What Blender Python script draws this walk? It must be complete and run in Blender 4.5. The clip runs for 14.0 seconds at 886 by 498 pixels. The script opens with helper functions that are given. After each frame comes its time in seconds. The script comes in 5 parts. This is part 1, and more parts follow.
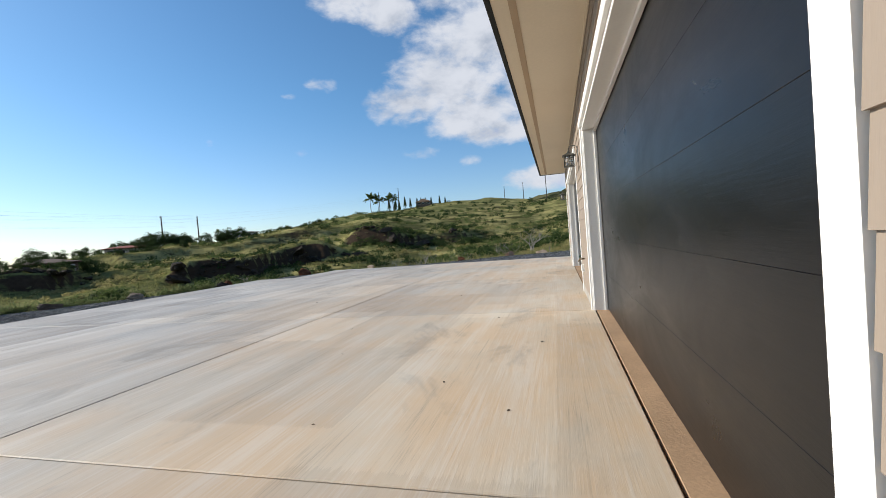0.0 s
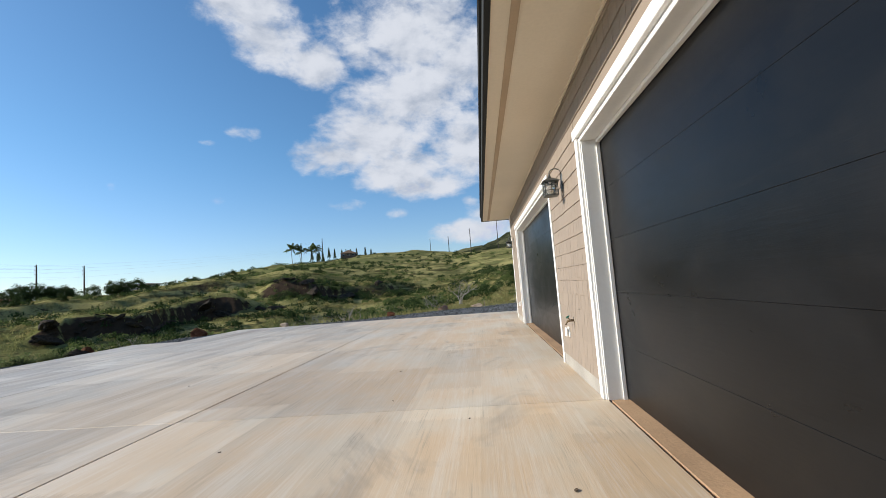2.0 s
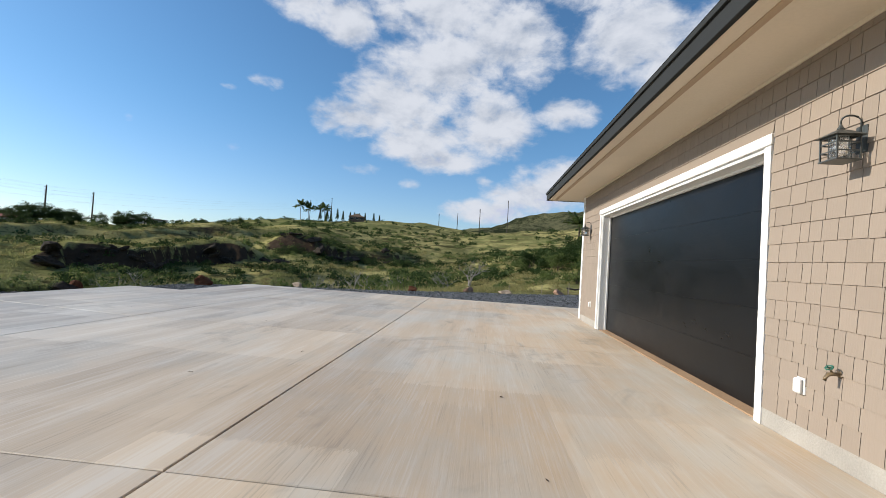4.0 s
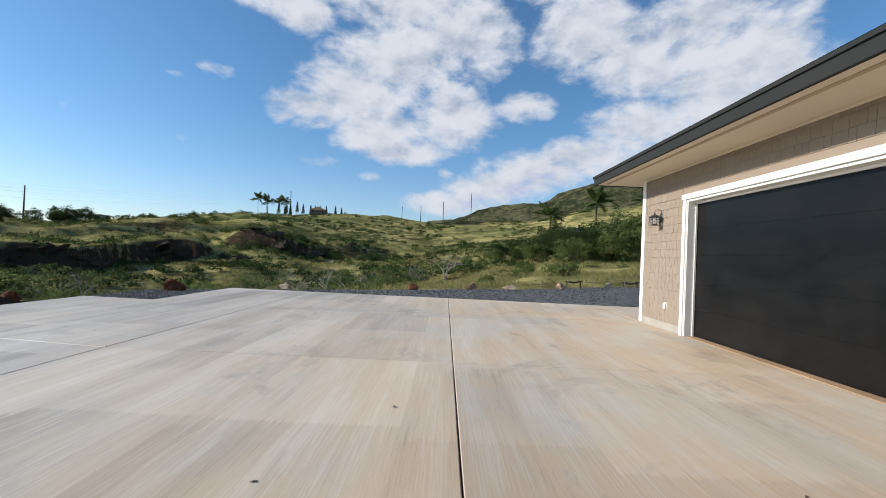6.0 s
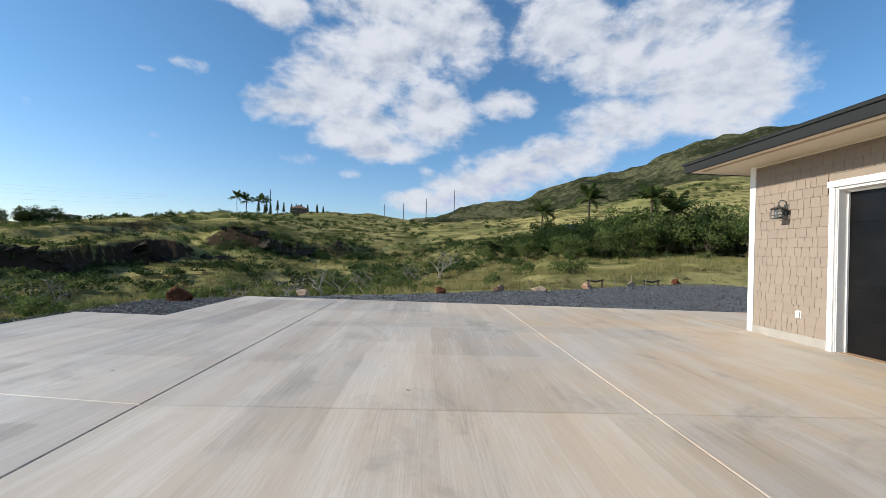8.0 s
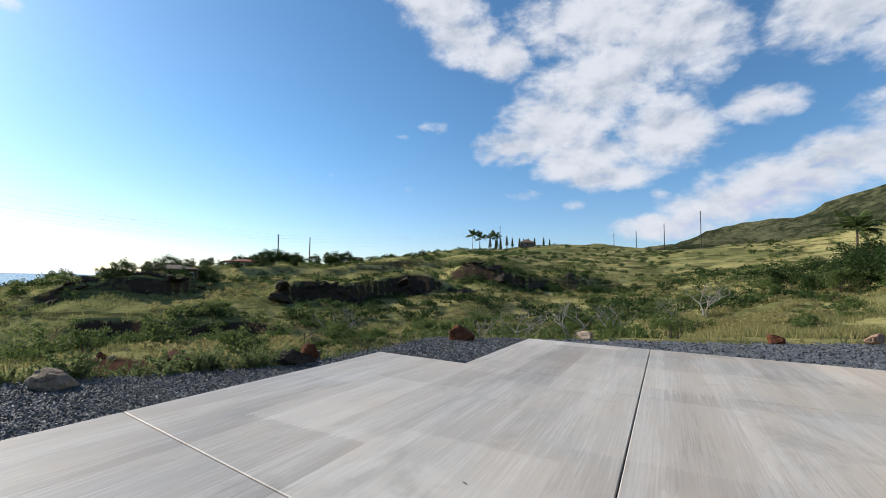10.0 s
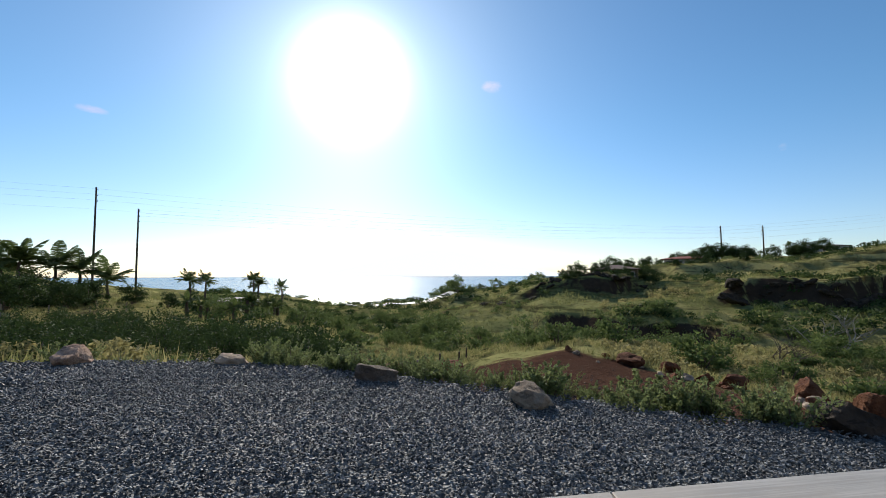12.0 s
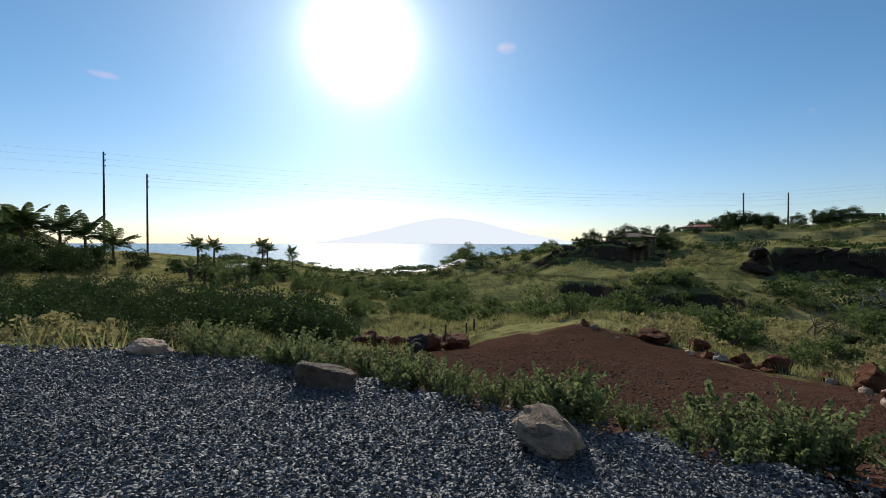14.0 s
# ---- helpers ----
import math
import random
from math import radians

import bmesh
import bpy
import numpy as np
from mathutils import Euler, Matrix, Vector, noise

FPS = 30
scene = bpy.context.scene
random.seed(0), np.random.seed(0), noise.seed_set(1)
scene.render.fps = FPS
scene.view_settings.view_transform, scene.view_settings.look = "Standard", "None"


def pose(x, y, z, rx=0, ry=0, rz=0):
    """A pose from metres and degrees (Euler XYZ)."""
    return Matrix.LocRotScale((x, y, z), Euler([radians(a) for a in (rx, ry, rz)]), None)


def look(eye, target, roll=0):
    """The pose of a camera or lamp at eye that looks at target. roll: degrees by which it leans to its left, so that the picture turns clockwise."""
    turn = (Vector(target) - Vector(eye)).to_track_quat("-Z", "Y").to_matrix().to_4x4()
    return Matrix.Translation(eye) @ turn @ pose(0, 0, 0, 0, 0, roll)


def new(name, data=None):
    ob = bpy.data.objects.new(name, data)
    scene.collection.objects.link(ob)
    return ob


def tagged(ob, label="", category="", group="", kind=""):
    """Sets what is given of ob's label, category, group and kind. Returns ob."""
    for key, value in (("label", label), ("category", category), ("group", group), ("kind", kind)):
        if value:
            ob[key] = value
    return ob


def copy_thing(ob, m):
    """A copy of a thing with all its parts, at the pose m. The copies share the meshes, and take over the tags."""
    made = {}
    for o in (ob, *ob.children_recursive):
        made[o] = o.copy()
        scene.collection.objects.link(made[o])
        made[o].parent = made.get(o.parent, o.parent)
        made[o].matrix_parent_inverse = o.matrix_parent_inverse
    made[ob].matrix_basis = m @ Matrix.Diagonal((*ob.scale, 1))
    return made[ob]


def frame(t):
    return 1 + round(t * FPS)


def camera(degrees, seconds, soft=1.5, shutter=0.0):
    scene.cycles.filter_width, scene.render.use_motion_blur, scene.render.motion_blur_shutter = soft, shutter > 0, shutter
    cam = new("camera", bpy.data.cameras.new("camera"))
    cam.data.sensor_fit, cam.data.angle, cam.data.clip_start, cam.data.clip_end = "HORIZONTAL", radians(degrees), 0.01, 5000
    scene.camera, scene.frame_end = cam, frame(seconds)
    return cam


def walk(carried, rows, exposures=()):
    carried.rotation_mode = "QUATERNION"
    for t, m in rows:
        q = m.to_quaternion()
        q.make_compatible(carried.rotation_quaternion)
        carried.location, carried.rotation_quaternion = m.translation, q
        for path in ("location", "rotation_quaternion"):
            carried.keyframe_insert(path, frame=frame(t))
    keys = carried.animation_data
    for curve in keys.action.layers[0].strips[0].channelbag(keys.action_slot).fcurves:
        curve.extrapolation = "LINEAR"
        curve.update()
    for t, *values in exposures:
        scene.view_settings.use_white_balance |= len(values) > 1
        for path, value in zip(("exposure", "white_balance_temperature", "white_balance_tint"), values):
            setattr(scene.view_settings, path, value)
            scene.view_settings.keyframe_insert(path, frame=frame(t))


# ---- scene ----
cam = camera(91.9, 14.0, soft=0.8)
PATH = [
    (0, (-0.378, 2.242, 1.112), (-0.896, 4.173, 1.062), -4.5),
    (0.5, (-0.413, 2.744, 1.081), (-0.706, 4.722, 1.09), -6.1),
    (1, (-0.524, 3.15, 1.059), (-0.737, 5.139, 1.083), -3.5),
    (1.5, (-0.777, 3.718, 1.113), (-1.083, 5.688, 1.271), -2.7),
    (2, (-1.01, 4.181, 1.141), (-1.171, 6.168, 1.307), -4.5),
    (2.5, (-1.321, 4.627, 1.197), (-1.589, 6.608, 1.257), 0.2),
    (3, (-1.689, 5.113, 1.219), (-1.986, 7.09, 1.281), -1.7),
    (3.5, (-2.032, 5.605, 1.212), (-2.272, 7.59, 1.256), 0.0),
    (3.7, (-2.184, 5.781, 1.222), (-2.409, 7.767, 1.282), 2.5),
    (5.8, (-4.11, 7.573, 1.23), (-4.159, 9.572, 1.252), 3.4),
    (6, (-4.24, 7.719, 1.24), (-4.251, 9.719, 1.27), 2.5),
    (6.5, (-4.678, 8.025, 1.246), (-4.652, 10.025, 1.237), 1.6),
    (7, (-5.088, 8.407, 1.27), (-5.048, 10.407, 1.257), 2.2),
    (7.2, (-5.272, 8.558, 1.251), (-5.178, 10.556, 1.222), 2.0),
    (9.3, (-7.158, 10.479, 1.25), (-7.402, 12.46, 1.378), 0.6),
    (9.5, (-7.372, 10.627, 1.249), (-7.742, 12.591, 1.34), 0.3),
    (10, (-7.893, 11.111, 1.238), (-8.812, 12.881, 1.383), 1.3),
    (10.5, (-8.43, 11.426, 1.256), (-9.781, 12.885, 1.47), 2.4),
    (11, (-8.873, 11.635, 1.266), (-10.572, 12.676, 1.442), 0.3),
    (11.5, (-9.339, 11.805, 1.275), (-11.212, 12.486, 1.446), 1.0),
    (12, (-9.806, 11.947, 1.27), (-11.78, 12.247, 1.388), -0.2),
    (12.5, (-10.249, 12.109, 1.279), (-12.238, 11.953, 1.424), 1.6),
    (13, (-10.704, 12.225, 1.256), (-12.679, 11.912, 1.301), -0.6),
    (13.5, (-11.163, 12.345, 1.235), (-13.125, 11.965, 1.18), 0.5),
    (14, (-11.616, 12.553, 1.206), (-13.601, 12.796, 1.173), 0.1),
]
walk(cam, [(t, look(eye, target, roll)) for t, eye, target, roll in PATH],
     exposures=((0, 0.2), (9.5, 0.25), (11, 0.35), (12, 0.05), (12.7, -0.3), (13.5, -0.36), (14, -0.22)))

# ---- place ----
SUN_AZ, SUN_EL = 93.8, 24.6

# light: world sky with clouds, and one sun


def nd(nt, kind, *ins, **props):
    n = nt.nodes.new(kind)
    for k, v in props.items():
        exec_set(n, k, v)
    for i, v in enumerate(ins):
        if v is None:
            continue
        if isinstance(v, bpy.types.NodeSocket):
            nt.links.new(v, n.inputs[i])
        else:
            n.inputs[i].default_value = v
    return n


def exec_set(n, k, v):
    if k == "operation":
        n.operation = v
    elif k == "blend_type":
        n.blend_type = v
    elif k == "data_type":
        n.data_type = v
    elif k == "feature":
        n.feature = v
    elif k == "distance":
        n.distance = v
    elif k == "clamp":
        n.use_clamp = v
    elif k == "interpolation":
        n.interpolation_type = v


def ma(nt, op, a, b=None, c=None, clamp=False):
    return nd(nt, "ShaderNodeMath", a, b, c, operation=op, clamp=clamp).outputs[0]


def vm(nt, op, a, b=None):
    n = nd(nt, "ShaderNodeVectorMath", a, b, operation=op)
    return n.outputs["Value"] if op in ("DOT_PRODUCT", "LENGTH") else n.outputs[0]


def mix(nt, fac, a, b, how="MIX"):
    n = nt.nodes.new("ShaderNodeMix")
    n.data_type, n.blend_type = "RGBA", how
    for s, v in ((n.inputs[0], fac), (n.inputs[6], a), (n.inputs[7], b)):
        if isinstance(v, bpy.types.NodeSocket):
            nt.links.new(v, s)
        else:
            s.default_value = (*v, 1) if isinstance(v, tuple) and len(v) == 3 else v
    return n.outputs[2]


def ramp(nt, x, lo, hi):
    """0 below lo, 1 above hi, smooth between."""
    n = nt.nodes.new("ShaderNodeMapRange")
    n.interpolation_type = "SMOOTHSTEP"
    nt.links.new(x, n.inputs[0])
    n.inputs[1].default_value, n.inputs[2].default_value = lo, hi
    return n.outputs[0]


def noise_tex(nt, vec, scale, detail=4, rough=0.55, distort=0.0):
    n = nt.nodes.new("ShaderNodeTexNoise")
    nt.links.new(vec, n.inputs["Vector"])
    n.inputs["Scale"].default_value, n.inputs["Detail"].default_value = scale, detail
    n.inputs["Roughness"].default_value, n.inputs["Distortion"].default_value = rough, distort
    return n.outputs[0]


CLOUDS = (  # heading and height of the middle, half width and half height, in degrees
    (7, 24.5, 8.5, 4.5), (12, 20, 7, 4), (18, 17.2, 5.2, 2.3), (9, 15.6, 7, 2.6), (6, 13.4, 5, 1.8), (0, 18, 5.5, 4), (-1, 27, 7, 4.5),
    (8, 31.5, 9, 5), (25.5, 30.2, 4.5, 2.8), (20, 28, 4, 2.4), (29, 34, 6, 3), (-9.6, 19.4, 3.7, 1.7),
    (-17, 27, 6, 4.5), (-24, 23.5, 6, 4.2), (-30, 25, 6, 5), (-15, 34, 8, 4), (-35.5, 22, 5.5, 5.5),
    (0, 7, 6, 1.6), (-6, 9, 6, 2.2), (-12, 11.3, 6, 2.5), (-18, 13, 5.5, 2.4), (-24, 16.5, 6, 3.2), (-31, 19, 6, 4), (-37, 19, 5, 5),
    (123, 2.6, 7, 1.2), (-95, 30, 30, 14))
WISPS = (
    (17, 11.2, 3.8, 1.1), (10.5, 9.8, 1.8, 0.9), (0.3, 10.5, 2.0, 1.3), (-4.4, 12, 2.2, 1.5), (29.5, 20, 2.6, 1.0), (33, 18.6, 1.3, 0.5),
    (32.1, 11.9, 1.5, 0.9), (42.4, 13, 1.0, 0.8), (74.6, 23.9, 1.6, 0.9), (97, 34, 5, 1.8), (130.1, 16.4, 2.6, 0.6),
    (121.5, 16.9, 1.8, 0.5), (70, 1.9, 8, 0.6))


def build_world():
    w = bpy.data.worlds.new("sky")
    scene.world = w
    w.use_nodes = True
    nt = w.node_tree
    nt.nodes.clear()
    sky = nt.nodes.new("ShaderNodeTexSky")
    sky.sky_type, sky.sun_disc = "NISHITA", False
    sky.sun_elevation, sky.sun_rotation = radians(SUN_EL), radians(-SUN_AZ)
    sky.altitude, sky.air_density, sky.dust_density, sky.ozone_density = 50, 1.0, 0.25, 3.0
    d = nt.nodes.new("ShaderNodeTexCoord").outputs["Generated"]
    sep = nd(nt, "ShaderNodeSeparateXYZ", d)
    x, y, z = sep.outputs
    az = ma(nt, "MULTIPLY", ma(nt, "ARCTAN2", ma(nt, "MULTIPLY", x, -1.0), y), 57.2958)
    el = ma(nt, "MULTIPLY", ma(nt, "ARCSINE", z), 57.2958)
    env = None
    for a, e, ra, re, w in [(*c, 1.0) for c in CLOUDS] + [(*c, 0.5) for c in WISPS]:
        u = ma(nt, "POWER", ma(nt, "MULTIPLY_ADD", az, 1 / ra, -a / ra), 2.0)
        v = ma(nt, "POWER", ma(nt, "MULTIPLY_ADD", el, 1 / re, -e / re), 2.0)
        g = ma(nt, "SUBTRACT", w, ma(nt, "MULTIPLY", ma(nt, "ADD", u, v), 0.5))
        env = g if env is None else ma(nt, "SMOOTH_MAX", env, g, 0.15)
    env = ma(nt, "MAXIMUM", env, -1.5)
    flat = nd(nt, "ShaderNodeCombineXYZ", az, ma(nt, "MULTIPLY", el, 1.7), 0.0).outputs[0]
    big = noise_tex(nt, flat, 0.13, 6, 0.58, 0.2)
    fine = noise_tex(nt, flat, 0.42, 5, 0.6, 0.3)
    dens = ma(nt, "ADD", ma(nt, "MULTIPLY", env, 0.62),
              ma(nt, "ADD", ma(nt, "MULTIPLY_ADD", big, 1.0, -0.48), ma(nt, "MULTIPLY_ADD", fine, 0.56, -0.28)))
    mask = ramp(nt, dens, 0.12, 0.60)
    up = nd(nt, "ShaderNodeVectorMath", flat, (1.0, 2.6, 0.0), operation="ADD").outputs[0]
    shade = ma(nt, "SUBTRACT", noise_tex(nt, up, 0.13, 5, 0.58, 0.2), big)
    grey = ramp(nt, ma(nt, "ADD", ma(nt, "MULTIPLY", shade, 1.6), ma(nt, "MULTIPLY", dens, 0.35)), 0.0, 0.75)
    cloud = mix(nt, grey, (5.1, 5.35, 5.9), (2.6, 3.05, 3.85))
    s = (-math.sin(radians(SUN_AZ)) * math.cos(radians(SUN_EL)), math.cos(radians(SUN_AZ)) * math.cos(radians(SUN_EL)), math.sin(radians(SUN_EL)))
    dot = ma(nt, "MAXIMUM", vm(nt, "DOT_PRODUCT", d, s), 0.0)
    glow = ma(nt, "ADD", ma(nt, "MULTIPLY", ma(nt, "POWER", dot, 300.0), 22.0),
              ma(nt, "ADD", ma(nt, "MULTIPLY", ma(nt, "POWER", dot, 40.0), 2.0), ma(nt, "MULTIPLY", ma(nt, "POWER", dot, 9.0), 0.8)))
    halo = mix(nt, 1.0, (1.0, 0.98, 0.93), nd(nt, "ShaderNodeCombineXYZ", glow, glow, glow).outputs[0], "MULTIPLY")
    air = mix(nt, 1.0, sky.outputs[0], mix(nt, ramp(nt, el, 0.0, 20.0), (0.89, 0.95, 1.09), (0.70, 0.97, 1.09)), "MULTIPLY")
    col = mix(nt, 1.0, mix(nt, mask, air, cloud, "LIGHTEN"), halo, "ADD")
    bg = nd(nt, "ShaderNodeBackground", col, 0.12)
    nt.links.new(bg.outputs[0], nd(nt, "ShaderNodeOutputWorld").inputs[0])
    return s


SUN_DIR = build_world()
sun_data = bpy.data.lights.new("sun", "SUN")
sun_data.energy, sun_data.angle, sun_data.color = 5.0, radians(0.5), (1.0, 0.93, 0.82)
sun = new("sun", sun_data)
sun.matrix_world = look((0, 0, 30), (-SUN_DIR[0], -SUN_DIR[1], 30 - SUN_DIR[2]))

# materials


def material(name, rough=0.8, metal=0.0, color=(0.5, 0.5, 0.5)):
    m = bpy.data.materials.new(name)
    m.use_nodes = True
    nt = m.node_tree
    b = nt.nodes["Principled BSDF"]
    b.inputs["Base Color"].default_value = (*color, 1)
    b.inputs["Roughness"].default_value, b.inputs["Metallic"].default_value = rough, metal
    pos = nt.nodes.new("ShaderNodeNewGeometry").outputs["Position"]
    return m, nt, b, pos


def set_color(nt, b, col):
    nt.links.new(col, b.inputs["Base Color"])


def bump(nt, b, height, strength, dist):
    n = nt.nodes.new("ShaderNodeBump")
    n.inputs["Strength"].default_value, n.inputs["Distance"].default_value = strength, dist
    nt.links.new(height, n.inputs["Height"])
    nt.links.new(n.outputs[0], b.inputs["Normal"])


def scaled(nt, pos, s):
    return nd(nt, "ShaderNodeVectorMath", pos, s, operation="MULTIPLY").outputs[0]


def obj_random(nt):
    return nt.nodes.new("ShaderNodeObjectInfo").outputs["Random"]


def island_random(nt):
    return nt.nodes.new("ShaderNodeNewGeometry").outputs["Random Per Island"]


def painted(name, col, rough=0.5, var=0.12, scale=6.0, grain=(1, 1, 1), bumpy=0.0):
    """A plain painted or natural surface with blotches and fine grain."""
    m, nt, b, pos = material(name, rough)
    p = scaled(nt, pos, grain)
    n1, n2 = noise_tex(nt, p, scale * 0.2, 4), noise_tex(nt, p, scale * 8, 3)
    dark = tuple(c * (1 - 2 * var) for c in col)
    lite = tuple(min(1, c * (1 + var)) for c in col)
    f = ma(nt, "ADD", ma(nt, "MULTIPLY", n1, 0.65), ma(nt, "MULTIPLY", n2, 0.35))
    set_color(nt, b, mix(nt, ramp(nt, f, 0.25, 0.75), dark, lite))
    if bumpy:
        bump(nt, b, n2, bumpy, 0.01)
    return m


def leafy(name, col, col2, trans=0.35):
    m, nt, b, pos = material(name, 0.65)
    r = island_random(nt)
    n = noise_tex(nt, pos, 0.35, 3)
    c = mix(nt, ma(nt, "ADD", ma(nt, "MULTIPLY", r, 0.6), ma(nt, "MULTIPLY", n, 0.4)), col, col2)
    set_color(nt, b, c)
    b.inputs["Specular IOR Level"].default_value = 0.06
    t = nd(nt, "ShaderNodeBsdfTranslucent", c)
    ms = nd(nt, "ShaderNodeMixShader", trans, b.outputs[0], t.outputs[0])
    nt.links.new(ms.outputs[0], nt.nodes["Material Output"].inputs[0])
    return m


def concrete_material():
    m, nt, b, pos = material("brushed_concrete", 0.62)
    sep = nd(nt, "ShaderNodeSeparateXYZ", pos)
    big = noise_tex(nt, pos, 0.28, 4, 0.6)
    mid = noise_tex(nt, scaled(nt, pos, (1, 0.45, 1)), 1.1, 5, 0.65)
    broom = noise_tex(nt, scaled(nt, pos, (55, 1.1, 1)), 1.0, 5, 0.75)
    wide = noise_tex(nt, scaled(nt, pos, (3.2, 0.30, 1)), 1.0, 5, 0.65)
    def swaths(w, l, shift, slip):
        """Random value for each broomed strip, w wide and l long, with frayed ends."""
        cx = ma(nt, "FLOOR", ma(nt, "MULTIPLY_ADD", ma(nt, "ADD", sep.outputs[0], ma(nt, "MULTIPLY", mid, 0.10)), 1 / w, shift))
        ends = ma(nt, "ADD", sep.outputs[1], ma(nt, "ADD", ma(nt, "MULTIPLY", broom, slip), ma(nt, "MULTIPLY", ma(nt, "SINE", ma(nt, "MULTIPLY", cx, 12.9)), l * 0.8)))
        cy = ma(nt, "FLOOR", ma(nt, "MULTIPLY", ends, 1 / l))
        wn = nt.nodes.new("ShaderNodeTexWhiteNoise")
        nt.links.new(nd(nt, "ShaderNodeCombineXYZ", cx, cy, shift).outputs[0], wn.inputs["Vector"])
        return wn.outputs["Value"]
    patch = ma(nt, "ADD", ma(nt, "MULTIPLY", swaths(1.35, 1.9, 0.3, 0.35), 0.6), ma(nt, "MULTIPLY", swaths(0.62, 2.7, 0.7, 0.9), 0.4))
    near = ramp(nt, sep.outputs[0], -9.0, -0.5)
    warm = ma(nt, "MULTIPLY", ma(nt, "MULTIPLY_ADD", near, 0.75, 0.25), ramp(nt, ma(nt, "ADD", ma(nt, "MULTIPLY", big, 0.6), ma(nt, "MULTIPLY", mid, 0.5)), 0.44, 0.62))
    base = mix(nt, ma(nt, "MULTIPLY_ADD", patch, 0.62, ma(nt, "MULTIPLY", mid, 0.42)), (0.205, 0.188, 0.166), (0.61, 0.570, 0.505))
    base = mix(nt, ma(nt, "MULTIPLY", near, 0.58), base, (0.71, 0.615, 0.465))
    base = mix(nt, ma(nt, "MULTIPLY", warm, 0.68), base, (0.60, 0.415, 0.235))
    streak = ma(nt, "ADD", ma(nt, "MULTIPLY", broom, 0.55), ma(nt, "MULTIPLY", wide, 0.6))
    base = mix(nt, ma(nt, "MULTIPLY", ramp(nt, streak, 0.54, 0.70), 0.42), base, (0.69, 0.655, 0.59))
    base = mix(nt, ma(nt, "MULTIPLY", ramp(nt, streak, 0.53, 0.40), 0.50), base, (0.265, 0.228, 0.182))
    base = mix(nt, 1.0, base, mix(nt, patch, (0.90, 0.885, 0.88), (1.10, 1.10, 1.09)), "MULTIPLY")
    base = mix(nt, ma(nt, "MULTIPLY", ramp(nt, noise_tex(nt, scaled(nt, pos, (0.9, 0.5, 1)), 1.0, 5, 0.7, 0.6), 0.54, 0.68), 0.42), base, (0.25, 0.215, 0.175))
    spots = ramp(nt, noise_tex(nt, pos, 9.0, 3, 0.6), 0.74, 0.80)
    base = mix(nt, ma(nt, "MULTIPLY", spots, 0.5), base, (0.2, 0.16, 0.12))
    base = mix(nt, 1.0, base, mix(nt, obj_random(nt), (0.90, 0.90, 0.92), (1.04, 1.02, 1.0)), "MULTIPLY")
    set_color(nt, b, base)
    bump(nt, b, broom, 0.35, 0.004)
    return m


